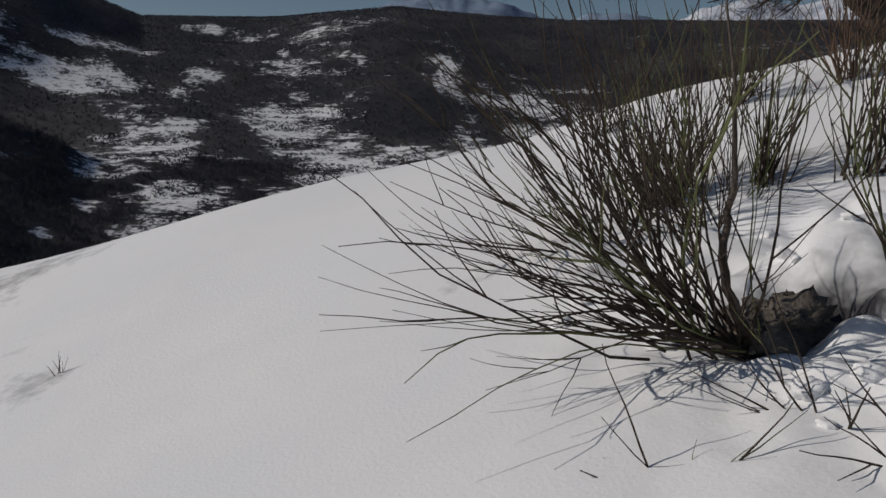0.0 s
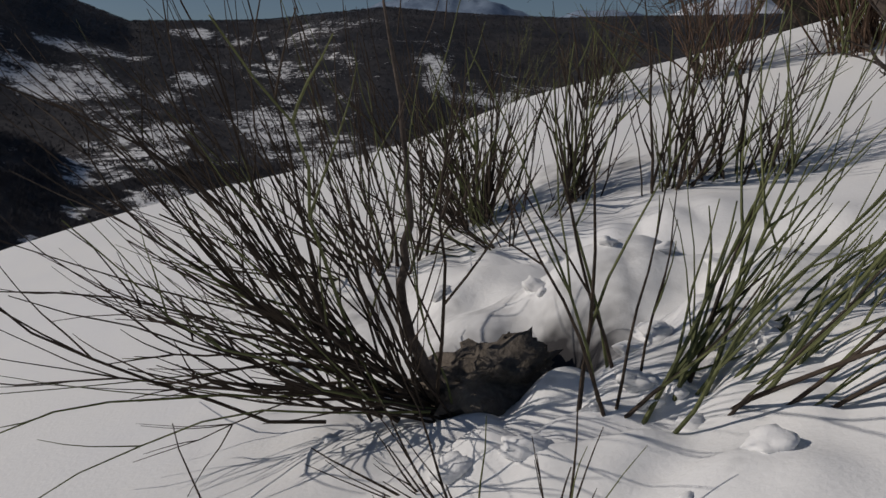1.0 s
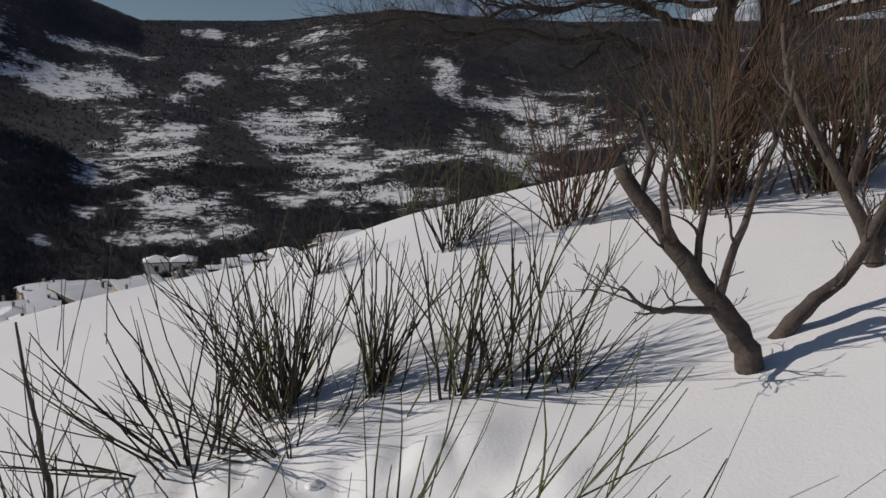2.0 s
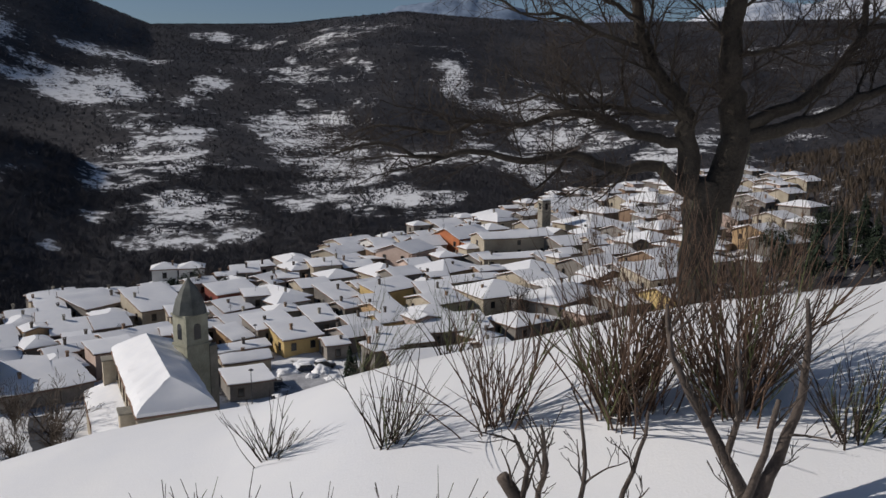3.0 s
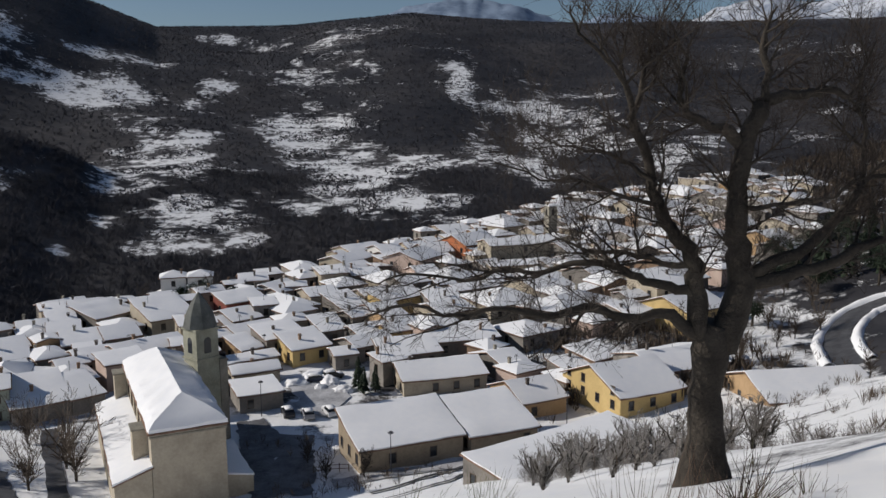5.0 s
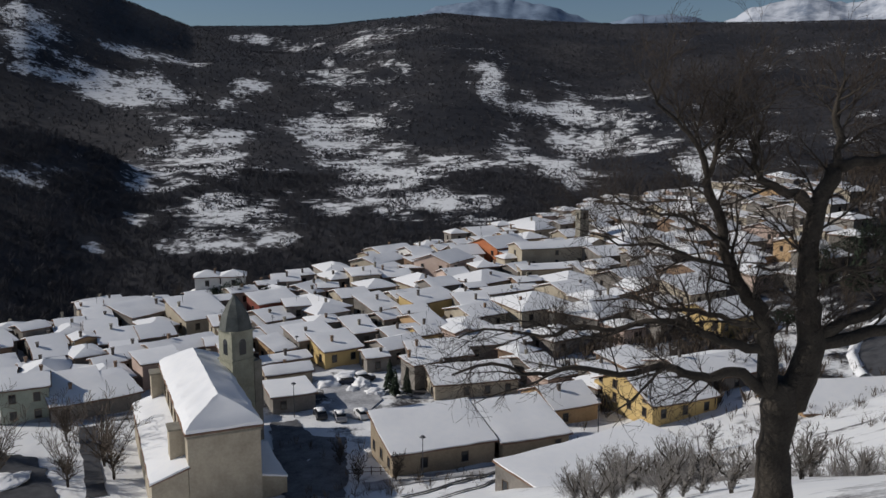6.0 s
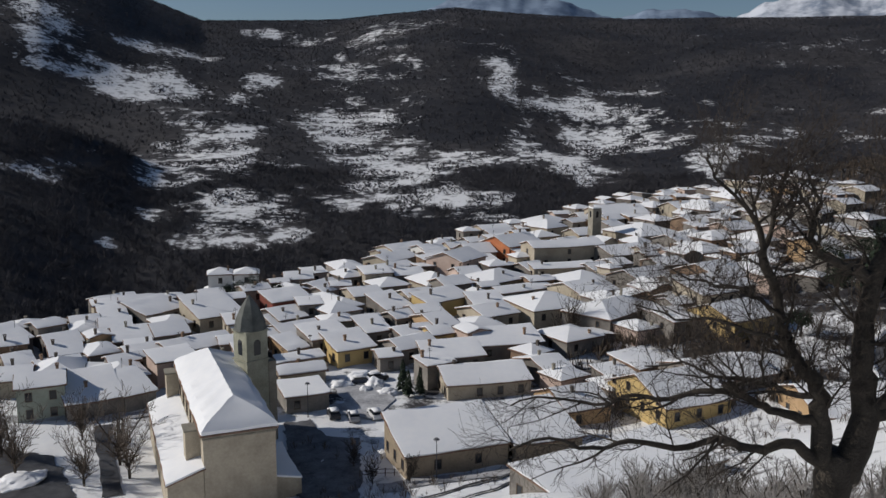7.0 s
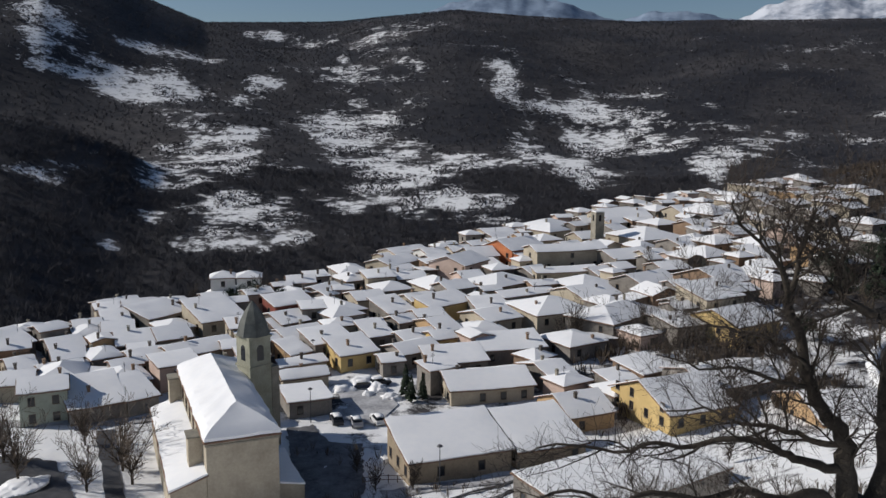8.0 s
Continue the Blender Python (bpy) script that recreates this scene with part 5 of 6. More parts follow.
def build_oak():
    """The old bare oak just below the crest: a thick forked trunk with kinked limbs."""
    rng = random.Random(5)
    base = Vector((6.02, 11.09, 0))
    fork = 54.2 - 52.3
    ob = thing("oak_tree", pose(base.x, base.y, 52.3), "old bare oak with a thick forked trunk and kinked limbs", "tree")
    trunk = bent([(-0.05, 0, -0.6), (-0.05, 0, 0.05), (-0.06, 0, 0.5), (-0.09, 0, 1.15), (-0.03, 0, 1.75), (0.0, 0, fork + 0.25)], 4, 0.012, rng)
    data = tube_mesh("trunk", [(trunk, [float(np.interp(p.z, [-0.6, 0.0, 0.35, 0.8, 1.3, 1.75, 2.2], [0.44, 0.36, 0.285, 0.24, 0.225, 0.25, 0.20])) for p in trunk])], 16)
    for v in data.vertices:
        n = noise.noise(v.co * 3.1) * 0.05 + noise.noise(Vector((v.co.x * 9, v.co.y * 9, v.co.z * 2.2))) * 0.028
        d = Vector((v.co.x, v.co.y, 0))
        v.co += d.normalized() * n if d.length > 0.01 else Vector()
    linked("trunk", data, BARK, ob, "deeply furrowed grey-brown trunk", smooth=True)
    # each limb: sideways and up from the fork, then how far it leans away along its length, thick and thin end
    stems = (
        (((-0.10, -0.15), (-0.26, 0.47), (-0.26, 0.88), (-0.38, 1.25), (-0.61, 1.55), (-0.82, 1.91), (-0.95, 2.45), (-1.17, 3.02)), 0.15, 0.155, 0.060),
        (((-1.17, 3.02), (-1.09, 3.32), (-0.93, 3.84), (-0.85, 4.28)), 0.2, 0.058, 0.012),
        (((-1.15, 2.97), (-1.31, 3.49), (-1.57, 3.80), (-1.93, 4.11), (-2.10, 4.44)), -0.3, 0.050, 0.010),
        (((0.10, -0.10), (0.30, 0.57), (0.36, 0.91), (0.31, 1.28), (0.26, 1.64), (0.29, 2.15), (0.40, 2.72), (0.56, 3.23)), 0.15, 0.225, 0.105),
        (((0.54, 3.20), (0.67, 3.63), (0.61, 4.11), (0.84, 4.51)), 0.3, 0.080, 0.012),
    )
    left_limbs = (
        (((0.32, 2.65), (0.12, 2.85), (-0.18, 2.94), (-0.47, 3.08), (-0.63, 3.42), (-0.57, 3.77), (-0.80, 4.24)), -0.3, 0.100, 0.014),
        (((-0.20, 0.05), (-0.50, 0.30), (-0.77, 0.43), (-1.14, 0.37), (-1.52, 0.49), (-1.89, 0.61), (-2.48, 0.51), (-3.07, 0.66), (-3.60, 0.56), (-4.15, 0.74), (-4.70, 0.62)), -0.9, 0.095, 0.014),
        (((-0.24, 0.65), (-0.55, 0.73), (-0.85, 0.81), (-1.15, 0.93), (-1.45, 1.04), (-1.90, 1.09), (-2.34, 0.96), (-2.85, 1.01), (-3.40, 0.84), (-4.00, 0.95), (-4.60, 0.80)), 0.3, 0.080, 0.012),
        (((-0.27, 1.05), (-0.71, 1.07), (-1.16, 1.19), (-1.60, 1.19), (-2.04, 1.31), (-2.56, 1.21)), 0.9, 0.055, 0.010),
        (((-0.86, 2.13), (-1.18, 2.41), (-1.62, 2.59), (-2.13, 2.67), (-2.49, 2.88)), 0.3, 0.040, 0.008),
        (((-0.80, 1.88), (-1.30, 2.00), (-1.90, 2.22), (-2.50, 2.28), (-3.10, 2.50)), -0.6, 0.038, 0.008),
    )
    right_limbs = (
        (((0.56, 3.23), (0.90, 3.32), (1.27, 3.35), (1.56, 3.40), (1.86, 3.31), (1.99, 3.63), (2.18, 4.04)), 0.2, 0.090, 0.014),
        (((0.34, 0.74), (0.95, 0.90), (1.55, 1.07), (1.99, 1.33), (2.60, 1.40), (3.20, 1.54), (3.82, 1.46)), -0.2, 0.115, 0.016),
        (((0.36, 0.92), (1.16, 1.21), (1.60, 1.56), (1.95, 1.99), (2.16, 2.17), (2.61, 2.28), (3.20, 2.49)), 0.5, 0.100, 0.016),
        (((2.13, 2.13), (2.16, 2.57), (2.12, 2.92), (2.01, 3.35), (2.12, 3.83)), 0.1, 0.045, 0.010),
        (((0.30, 1.83), (0.68, 1.86), (1.05, 1.93), (1.42, 2.01), (1.70, 2.28)), -0.4, 0.040, 0.010),
    )
    limbs = []
    for line, lean, r0, r1 in stems + left_limbs + right_limbs:
        start = 0.35 if line[0][0] > 2 else 0.15 if line[0][1] > 2.5 else 0.0
        limbs.append(([(x, start + lean * k / (len(line) - 1), z) for k, (x, z) in enumerate(line)], r0, r1))
    strands = [[], [], [], []]
    for line, r0, r1 in limbs:
        pts = [p + Vector((0, 0, fork)) for p in bent(line, 3, 0.03, rng)]
        sprout(strands, pts, r0, r1, 0, (0, 8 + len(line) // 2, 9, 7), (0, 1.0, 0.58, 0.30), rng, 0.16)
    for k, name in enumerate(("limb", "branch", "twig", "fine_twig")):
        sides = (9, 6, 4, 3)[k]
        if k == 0:
            for line in strands[0]:
                data = tube_mesh(name, [line], sides)
                for v in data.vertices:
                    v.co += Vector((noise.noise(v.co * 5), noise.noise(v.co * 5 + Vector((9, 0, 0))), 0)) * 0.03
                linked(name, data, BARK, ob, smooth=True)
        else:
            if k == 1:
                for line in strands[1]:
                    linked(name, tube_mesh(name, [line], sides), BARK, ob)
            else:
                tagged(linked(name, tube_mesh(name, strands[k], sides), TWIG, ob), kind="stuff")


build_oak()


def small_tree(x, y, stems, label, seed, counts=(0, 8, 5, 3), lengths=(0, 0.7, 0.35, 0.16), mat=None, lift=0.0, name="sapling", scale=1.0):
    """A young bare tree from its stems (points from the foot, thick and thin end)."""
    rng = random.Random(seed)
    ob = thing(name, pose(x, y, ground_at(x, y) + lift), label, "tree")
    strands = [[] for _ in counts]
    for line, r0, r1 in stems:
        sprout(strands, bent([tuple(c * scale for c in p) for p in line], 3, 0.008 * scale, rng), r0 * scale, r1 * scale, 0, counts, [v * scale for v in lengths], rng, 0.5)
    for k, level in enumerate(strands):
        if k == 0:
            for line in level:
                linked("stem", tube_mesh("stem", [line], 9), mat or SAPLING_BARK, ob, smooth=True)
        elif k == 1:
            for line in level:
                linked("branch", tube_mesh("branch", [line], 5), mat or SAPLING_BARK, ob)
        elif level:
            tagged(linked(("stem", "branch", "twig", "fine_twig")[k], tube_mesh("twig", level, 3), mat or TWIG, ob), kind="stuff")
    return ob


small_tree(3.03, 3.72, (
    (((0.02, 0, -0.25), (0.0, 0, 0.02), (-0.05, 0.03, 0.14), (-0.15, 0.06, 0.28), (-0.25, 0.1, 0.42), (-0.38, 0.15, 0.60), (-0.50, 0.18, 0.78)), 0.064, 0.030),
    (((-0.30, 0.10, 0.50), (-0.36, 0.05, 0.70), (-0.33, 0.03, 0.9), (-0.36, 0.0, 1.08)), 0.020, 0.006),
    (((-0.13, 0.05, 0.25), (-0.08, 0.0, 0.5), (-0.03, -0.03, 0.7), (0.05, -0.05, 0.98), (0.08, -0.05, 1.15)), 0.020, 0.006),
    (((-0.20, 0.08, 0.35), (-0.18, 0.1, 0.6), (-0.14, 0.12, 0.85), (-0.16, 0.15, 1.1)), 0.018, 0.006),
    (((-0.42, 0.16, 0.66), (-0.40, 0.1, 0.85), (-0.46, 0.1, 1.0)), 0.016, 0.006),
    (((-0.11, 0.04, 0.22), (-0.33, -0.05, 0.25), (-0.47, -0.1, 0.28), (-0.56, -0.12, 0.36)), 0.020, 0.005),
), "leaning bare young tree with dark upright shoots in the snow", 21, (0, 4, 3, 2), (0, 0.28, 0.14, 0.06), scale=1.0)
small_tree(3.87, 4.33, (
    (((0, 0, -0.2), (-0.03, 0, 0.08), (-0.16, 0.05, 0.36), (-0.30, 0.1, 0.62), (-0.40, 0.15, 0.85), (-0.42, 0.2, 1.1)), 0.048, 0.010),
    (((0.0, 0, 0.05), (0.08, 0.02, 0.24), (0.2, 0.03, 0.55), (0.26, 0.05, 0.85), (0.24, 0.05, 1.15)), 0.045, 0.010),
    (((-0.14, 0.04, 0.34), (-0.1, 0.0, 0.6), (-0.12, 0.0, 0.95)), 0.022, 0.007),
), "bare forked young tree with rough dark bark in the snow", 33, (0, 5, 3, 2), (0, 0.34, 0.16, 0.07))
small_tree(3.34, 3.93, (
    (((-0.12, 0, -0.08), (0.0, 0.0, 0.08), (0.16, 0.03, 0.20), (0.32, 0.06, 0.42), (0.44, 0.1, 0.7), (0.5, 0.12, 0.95)), 0.042, 0.012),
), "dark stem leaning low out of the snow", 35, (0, 4, 3, 2), (0, 0.3, 0.15, 0.08))


# ---- broom shrubs on the snowy shoulder ----
def broom(x, y, count, height, fan, depth, seed, green=0.3, thick=1.0, label="", name="broom_shrub", forks=3, trunk=False, fuzz=0, wood=None):
    """A shrub of thin whippy stems that fan out from one foot. fan: the angles in degrees from upright between which the stems lie
    (negative to the left); depth: how far they spread across the fan."""
    rng = random.Random(seed)
    wood = wood or BROOM_BROWN
    ob = thing(name, pose(x, y, ground_at(x, y)), label or "bare broom shrub with thin dark whippy stems rising from the snow", "shrub", "broom shrubs")
    shoots = {"side_shoot": [], "green_shoot": []}
    for k in range(count):
        a = math.radians(rng.triangular(fan[0], fan[1], -76) if trunk else rng.uniform(*fan))
        go = Vector((math.sin(a), rng.gauss(0, depth), max(0.04, math.cos(a)))).normalized()
        size = height * rng.uniform(0.45, 1.2)
        foot = Vector((rng.gauss(0, 0.06) + math.sin(a) * 0.06, rng.gauss(0, 0.06), 0)) * height
        if trunk:
            f = rng.random()
            foot = Vector((0.06 - 0.40 * f, rng.gauss(0, 0.04), 0.10 + 0.34 * f * rng.random()))
        p = foot + Vector((0, 0, -0.10))
        pts = [p.copy()]
        segs = 8
        wild = rng.uniform(0.07, 0.22) * (1.6 if trunk else 1.0)
        for s in range(segs):
            go = (go + Vector((rng.uniform(-1, 1) * wild, rng.uniform(-1, 1) * wild, 0.018 + rng.uniform(-1, 1) * wild * 0.8))).normalized()
            p = p + go * size / segs
            pts.append(p.copy())
        is_green = rng.random() < green
        r = (0.0024 + 0.0022 * rng.random()) * thick
        linked("stem", tube_mesh("stem", [(pts, [r * (1.3 - 0.95 * i / segs) for i in range(segs + 1)])], 5), BROOM_GREEN if is_green else wood, ob)
        for _ in range(rng.randint(1, forks)):
            i = rng.randint(2, segs - 2)
            way = (pts[i + 1] - pts[i]).normalized()
            out = (way + Vector((rng.uniform(-1, 1), rng.uniform(-1, 1), rng.uniform(-0.6, 0.8))) * 0.65).normalized()
            q, line = pts[i].copy(), [pts[i].copy()]
            span = size * (1 - i / segs) * rng.uniform(0.5, 1.1)
            for s in range(4):
                out = (out + Vector((rng.uniform(-1, 1), rng.uniform(-1, 1), rng.uniform(-0.3, 1))) * 0.12).normalized()
                q = q + out * span / 4
                line.append(q.copy())
            shoots["green_shoot" if is_green or rng.random() < green else "side_shoot"].append((line, [r * (0.75 - 0.12 * s) for s in range(5)]))
    for k in range(fuzz):
        a = math.radians(rng.uniform(fan[0] * 0.55, fan[1]))
        far = height * rng.uniform(0.45, 1.05)
        q = Vector((math.sin(a) * far, rng.gauss(0, depth * 0.6) * far, math.cos(a) * far))
        out = (q.normalized() + Vector((rng.uniform(-1, 1), rng.uniform(-1, 1), rng.uniform(-0.3, 1.2))) * 0.4).normalized()
        line = [q.copy()]
        for s in range(4):
            out = (out + Vector((rng.uniform(-1, 1), rng.uniform(-1, 1), rng.uniform(-0.2, 1))) * 0.12).normalized()
            q = q + out * height * rng.uniform(0.06, 0.13)
            line.append(q.copy())
        shoots["green_shoot" if rng.random() < green * 1.8 else "side_shoot"].append((line, [0.0019 - 0.0003 * s for s in range(5)]))
    if trunk:
        line = bent([(0.10, 0.02, -0.15), (0.04, 0, 0.04), (-0.06, 0, 0.20), (-0.10, 0, 0.40), (-0.08, 0, 0.62), (-0.10, 0, 0.9), (-0.14, 0, 1.2)], 4, 0.008, rng)
        linked("trunk", tube_mesh("trunk", [(line, [0.024 - 0.021 * i / (len(line) - 1) for i in range(len(line))])], 8), SAPLING_BARK, ob, "dark woody main stem", smooth=True)
    for kind, strands in shoots.items():
        if strands:
            tagged(linked(kind, tube_mesh(kind, strands, 4), BROOM_GREEN if "green" in kind else wood, ob), kind="stuff")
    return ob


broom(0.80, 2.74, 74, 1.15, (-100, 4), 0.32, 1, 0.1, 1.2, "large broom shrub leaning low over the snow with dark stems", forks=5, trunk=True, fuzz=60)
broom(1.24, 2.34, 44, 1.3, (24, 84), 0.26, 2, 0.75, 1.5, "green-stemmed broom shrub arching sideways over the snow", forks=3, fuzz=30)
broom(1.17, 2.49, 7, 0.95, (-18, 14), 0.2, 32, 0.5, 1.3, forks=2)
broom(1.20, 4.05, 30, 0.75, (-88, 60), 0.45, 3, 0.2, 1.0)
broom(0.74, 4.24, 22, 1.0, (-82, 20), 0.30, 4, 0.1, 1.6)
broom(1.10, 4.50, 52, 0.90, (-40, 28), 0.25, 5, 0.15, 1.5)
broom(1.55, 4.36, 26, 0.80, (-22, 34), 0.25, 6, 0.15, 1.4)
broom(1.92, 4.14, 30, 0.85, (-14, 48), 0.22, 7, 0.2, 1.4)
broom(2.15, 4.05, 20, 0.85, (-8, 50), 0.22, 8, 0.2, 1.3)
broom(2.35, 3.99, 14, 0.5, (-20, 35), 0.25, 9, 0.2, 1.0)
broom(1.75, 7.73, 30, 0.62, (-10, 70), 0.25, 10, 0.4, 1.1, fuzz=50)
broom(2.50, 7.67, 26, 0.55, (-30, 45), 0.3, 11, 0.4, 1.1, fuzz=50)
broom(3.52, 5.45, 84, 1.16, (-34, 26), 0.26, 20, 0.05, 1.5, "dense bushy broom shrub with reddish-brown upright stems", forks=7, fuzz=130, wood=BROOM_RED)
broom(4.08, 5.20, 76, 1.12, (-26, 36), 0.26, 21, 0.05, 1.5, "dense bushy broom shrub with reddish-brown upright stems", forks=7, fuzz=130, wood=BROOM_RED)
broom(2.72, 5.75, 34, 1.05, (-38, 26), 0.26, 22, 0.05, 1.4, forks=5, wood=BROOM_RED)
broom(1.97, 5.86, 26, 0.85, (-34, 40), 0.3, 23, 0.1, 1.3)
broom(1.15, 6.25, 22, 0.5, (-40, 45), 0.35, 27, 0.1, 1.2)
broom(4.77, 6.92, 40, 0.58, (-20, 62), 0.30, 24, 0.15, 1.2, "small pale broom tuft standing in the open snow")
broom(4.60, 4.72, 36, 0.66, (-30, 36), 0.3, 25, 0.15, 1.3)
broom(5.55, 7.29, 9, 0.35, (-60, 60), 0.5, 26, 0.1, 1.2)
broom(0.32, 2.08, 6, 0.40, (-85, 60), 0.6, 28, 0.1, 1.0, forks=1)
broom(0.94, 1.87, 12, 0.38, (-85, 85), 0.6, 29, 0.2, 1.0, forks=2)
broom(0.85, 2.20, 7, 0.45, (-80, 80), 0.8, 31, 0.1, 1.0, forks=2)
broom(-2.13, 4.52, 3, 0.24, (-40, 10), 0.2, 30, 0.0, 1.0, forks=1, label="few single dry stalks poking out of the snow", name="dry_stalk")


def snow_clods():
    """Lumps of snow that dropped from the shrubs or were kicked up round their feet."""
    rng = random.Random(77)
    shapes = []
    for k in range(5):
        bm = bmesh.new()
        bmesh.ops.create_icosphere(bm, subdivisions=3, radius=1.0)
        for v in bm.verts:
            n = noise.noise(v.co * 1.3 + Vector((k * 7, 0, 0))) * 0.42 + noise.noise(v.co * 3.5 + Vector((k * 7, 5, 0))) * 0.22
            v.co *= 1 + n
            v.co.z *= 0.6
        data = bpy.data.meshes.new("snow_clod")
        bm.to_mesh(data)
        bm.free()
        shapes.append(data)
    for k in range(54):
        x, y = 1.25 + rng.gauss(0, 0.40), 2.75 + rng.gauss(0, 0.42)
        if math.hypot((x - 0.97) / 0.38, (y - 2.75) / 0.36) < 1:
            continue
        r = rng.uniform(0.015, 0.055) * (1.3 if rng.random() < 0.15 else 1)
        ob = linked("snow_clod", shapes[k % 5], SNOW_NEAR, smooth=True)
        ob.matrix_basis = pose(x, y, ground_at(x, y) + r * 0.05, rng.uniform(-20, 20), rng.uniform(-20, 20), rng.uniform(0, 360)) @ Matrix.Diagonal((r, r * rng.uniform(0.8, 1.3), r, 1))
        tagged(ob, "rounded clod of loose white snow among the shrubs", "snow clod", "snow clods")


snow_clods()


def earth_mound():
    """Bare soil and dead litter round the root of the large shrub, where the snow has melted back."""
    bm = bmesh.new()
    bmesh.ops.create_icosphere(bm, subdivisions=4, radius=1.0)
    for v in bm.verts:
        n = noise.noise(v.co * 1.6) * 0.5 + noise.noise(v.co * 4.5) * 0.45 + noise.noise(v.co * 11) * 0.25
        v.co = Vector((v.co.x * 0.21, v.co.y * 0.14, v.co.z * 0.115)) * (1 + n)
    ob = part("earth_mound", bm, SOIL, smooth=True)
    ob.matrix_basis = pose(0.98, 2.86, ground_at(0.98, 2.86) + 0.07, 10, -8, 12)
    tagged(ob, "dark bare soil and dead litter round the shrub's root", "soil")


earth_mound()


# ---- village trees and brush ----
def village_tree(x, y, height, seed, label="bare garden tree among the snowy houses", twig=None, lush=False, name="bare_tree"):
    rng = random.Random(seed)
    ob = thing(name, pose(x, y, ground_at(x, y)), label, "tree" if name == "bare_tree" else "bush", "village trees" if name == "bare_tree" else "slope bushes")
    strands = [[], [], []]
    for k in range(7 if lush else 5):
        a = rng.uniform(0, 6.28)
        r = rng.uniform(0.25, 0.6) if lush else rng.uniform(0.15, 0.4)
        line = [(0, 0, -0.3), (0, 0, height * 0.2), (math.cos(a) * height * r * 0.4, math.sin(a) * height * r * 0.4, height * 0.5), (math.cos(a) * height * r, math.sin(a) * height * r, height * 0.95)]
        sprout(strands, bent(line, 3, 0.05, rng), height * 0.015, 0.02, 0, (0, 10, 6) if lush else (0, 7, 5), (0, height * 0.32, height * 0.17), rng, 0.4)
    linked("trunk", tube_mesh("trunk", strands[0], 6), BARK, ob)
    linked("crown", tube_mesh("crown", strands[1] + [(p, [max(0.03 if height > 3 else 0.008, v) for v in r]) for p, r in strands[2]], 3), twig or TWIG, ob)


GARDEN_TREES = ((-62, 113, 10.5), (-57, 107, 9), (-53.5, 120, 7), (-44.5, 111, 9.5), (-41.5, 106.5, 8.5), (-46.5, 104, 7.5), (27, 178, 10), (24, 172, 6), (-9, 104.5, 4), (-4, 103.5, 3.5), (-12, 110, 4), (56, 160, 7), (45, 150, 6), (64, 190, 8), (70, 150, 7), (-66, 214, 6), (-46, 206, 7), (38, 108, 4), (30, 106, 3.5), (72, 122, 5))
for k, (x, y, h) in enumerate(GARDEN_TREES):
    # the first six trees get the twig tone brightened for sunlight
    village_tree(x, y, h, 40 + k, twig=SUNLIT_TWIG if k < 6 else None, lush=k < 6)
BUSH_SPOTS = random.Random(61)
for k in range(44):
    d, a = BUSH_SPOTS.uniform(21, 56), math.radians(BUSH_SPOTS.uniform(9, 31))
    x, y = 1.5 + d * math.sin(a), d * math.cos(a)
    village_tree(x, y, 0.5 + 0.030 * d * BUSH_SPOTS.uniform(0.6, 1.4), 500 + k, "low snow-dusted bare bush on the steep slope", DUSTED_BRUSH, True, "bush")
MORE_TREES = (
    (28, 177.5, 7), (55, 226, 8), (50, 184, 8), (60.8, 211, 9), (86, 279, 10), (83, 256, 11), (77, 224, 10), (96, 235, 9), (104, 245, 9), (93.5, 213, 8), (97, 208, 9),
    (93, 193, 9), (85, 181, 8), (86, 170, 8), (76.5, 184, 8), (73, 161, 7), (75, 153.5, 6), (80, 154, 7), (83, 215, 9), (60.6, 157.5, 7), (40.6, 174, 8), (35.5, 161, 6),
    (53, 141, 5), (60.7, 144, 6), (34, 183, 7), (49, 172, 7), (46, 165, 5), (43, 180, 6), (88, 262, 11), (80, 268, 10), (72, 240, 8), (66, 196, 7),
)
for k, (x, y, h) in enumerate(MORE_TREES):
    village_tree(x, y, h, 240 + k, "bare brown tree between the upper village houses", BRUSH if k % 2 else TWIG)


def evergreen(x, y, height, reach, seed):
    """A broad dark evergreen tree with a ragged crown of leaf clumps."""
    rng = random.Random(seed)
    ob = thing("evergreen_tree", pose(x, y, ground_at(x, y)), "broad dark evergreen tree behind the snowy roofs", "tree", "village trees")
    linked("trunk", tube_mesh("trunk", [([(0, 0, -0.5), (0.1, 0, height * 0.4), (0.3, 0.1, height * 0.8)], [0.3, 0.22, 0.06])], 8), BARK, ob)
    verts, faces = [], []
    for k in range(70):
        a, f = rng.uniform(0, 6.28), rng.random() ** 0.5
        cx, cy, cz = math.cos(a) * reach * f, math.sin(a) * reach * f, height * (0.45 + 0.5 * rng.random() * (1 - 0.6 * f * f))
        for _ in range(34):
            p = Vector((cx, cy, cz)) + Vector((rng.gauss(0, 0.45), rng.gauss(0, 0.45), rng.gauss(0, 0.35)))
            u = Vector((rng.gauss(0, 1), rng.gauss(0, 1), rng.gauss(0, 1))).normalized() * 0.16
            v = Vector((rng.gauss(0, 1), rng.gauss(0, 1), rng.gauss(0, 1))).normalized() * 0.14
            i = len(verts)
            verts += [tuple(p - u), tuple(p + v), tuple(p + u), tuple(p - v)]
            faces.append((i, i + 1, i + 2, i + 3))
    linked("crown", raw("crown", verts, faces), CONIFER, ob)


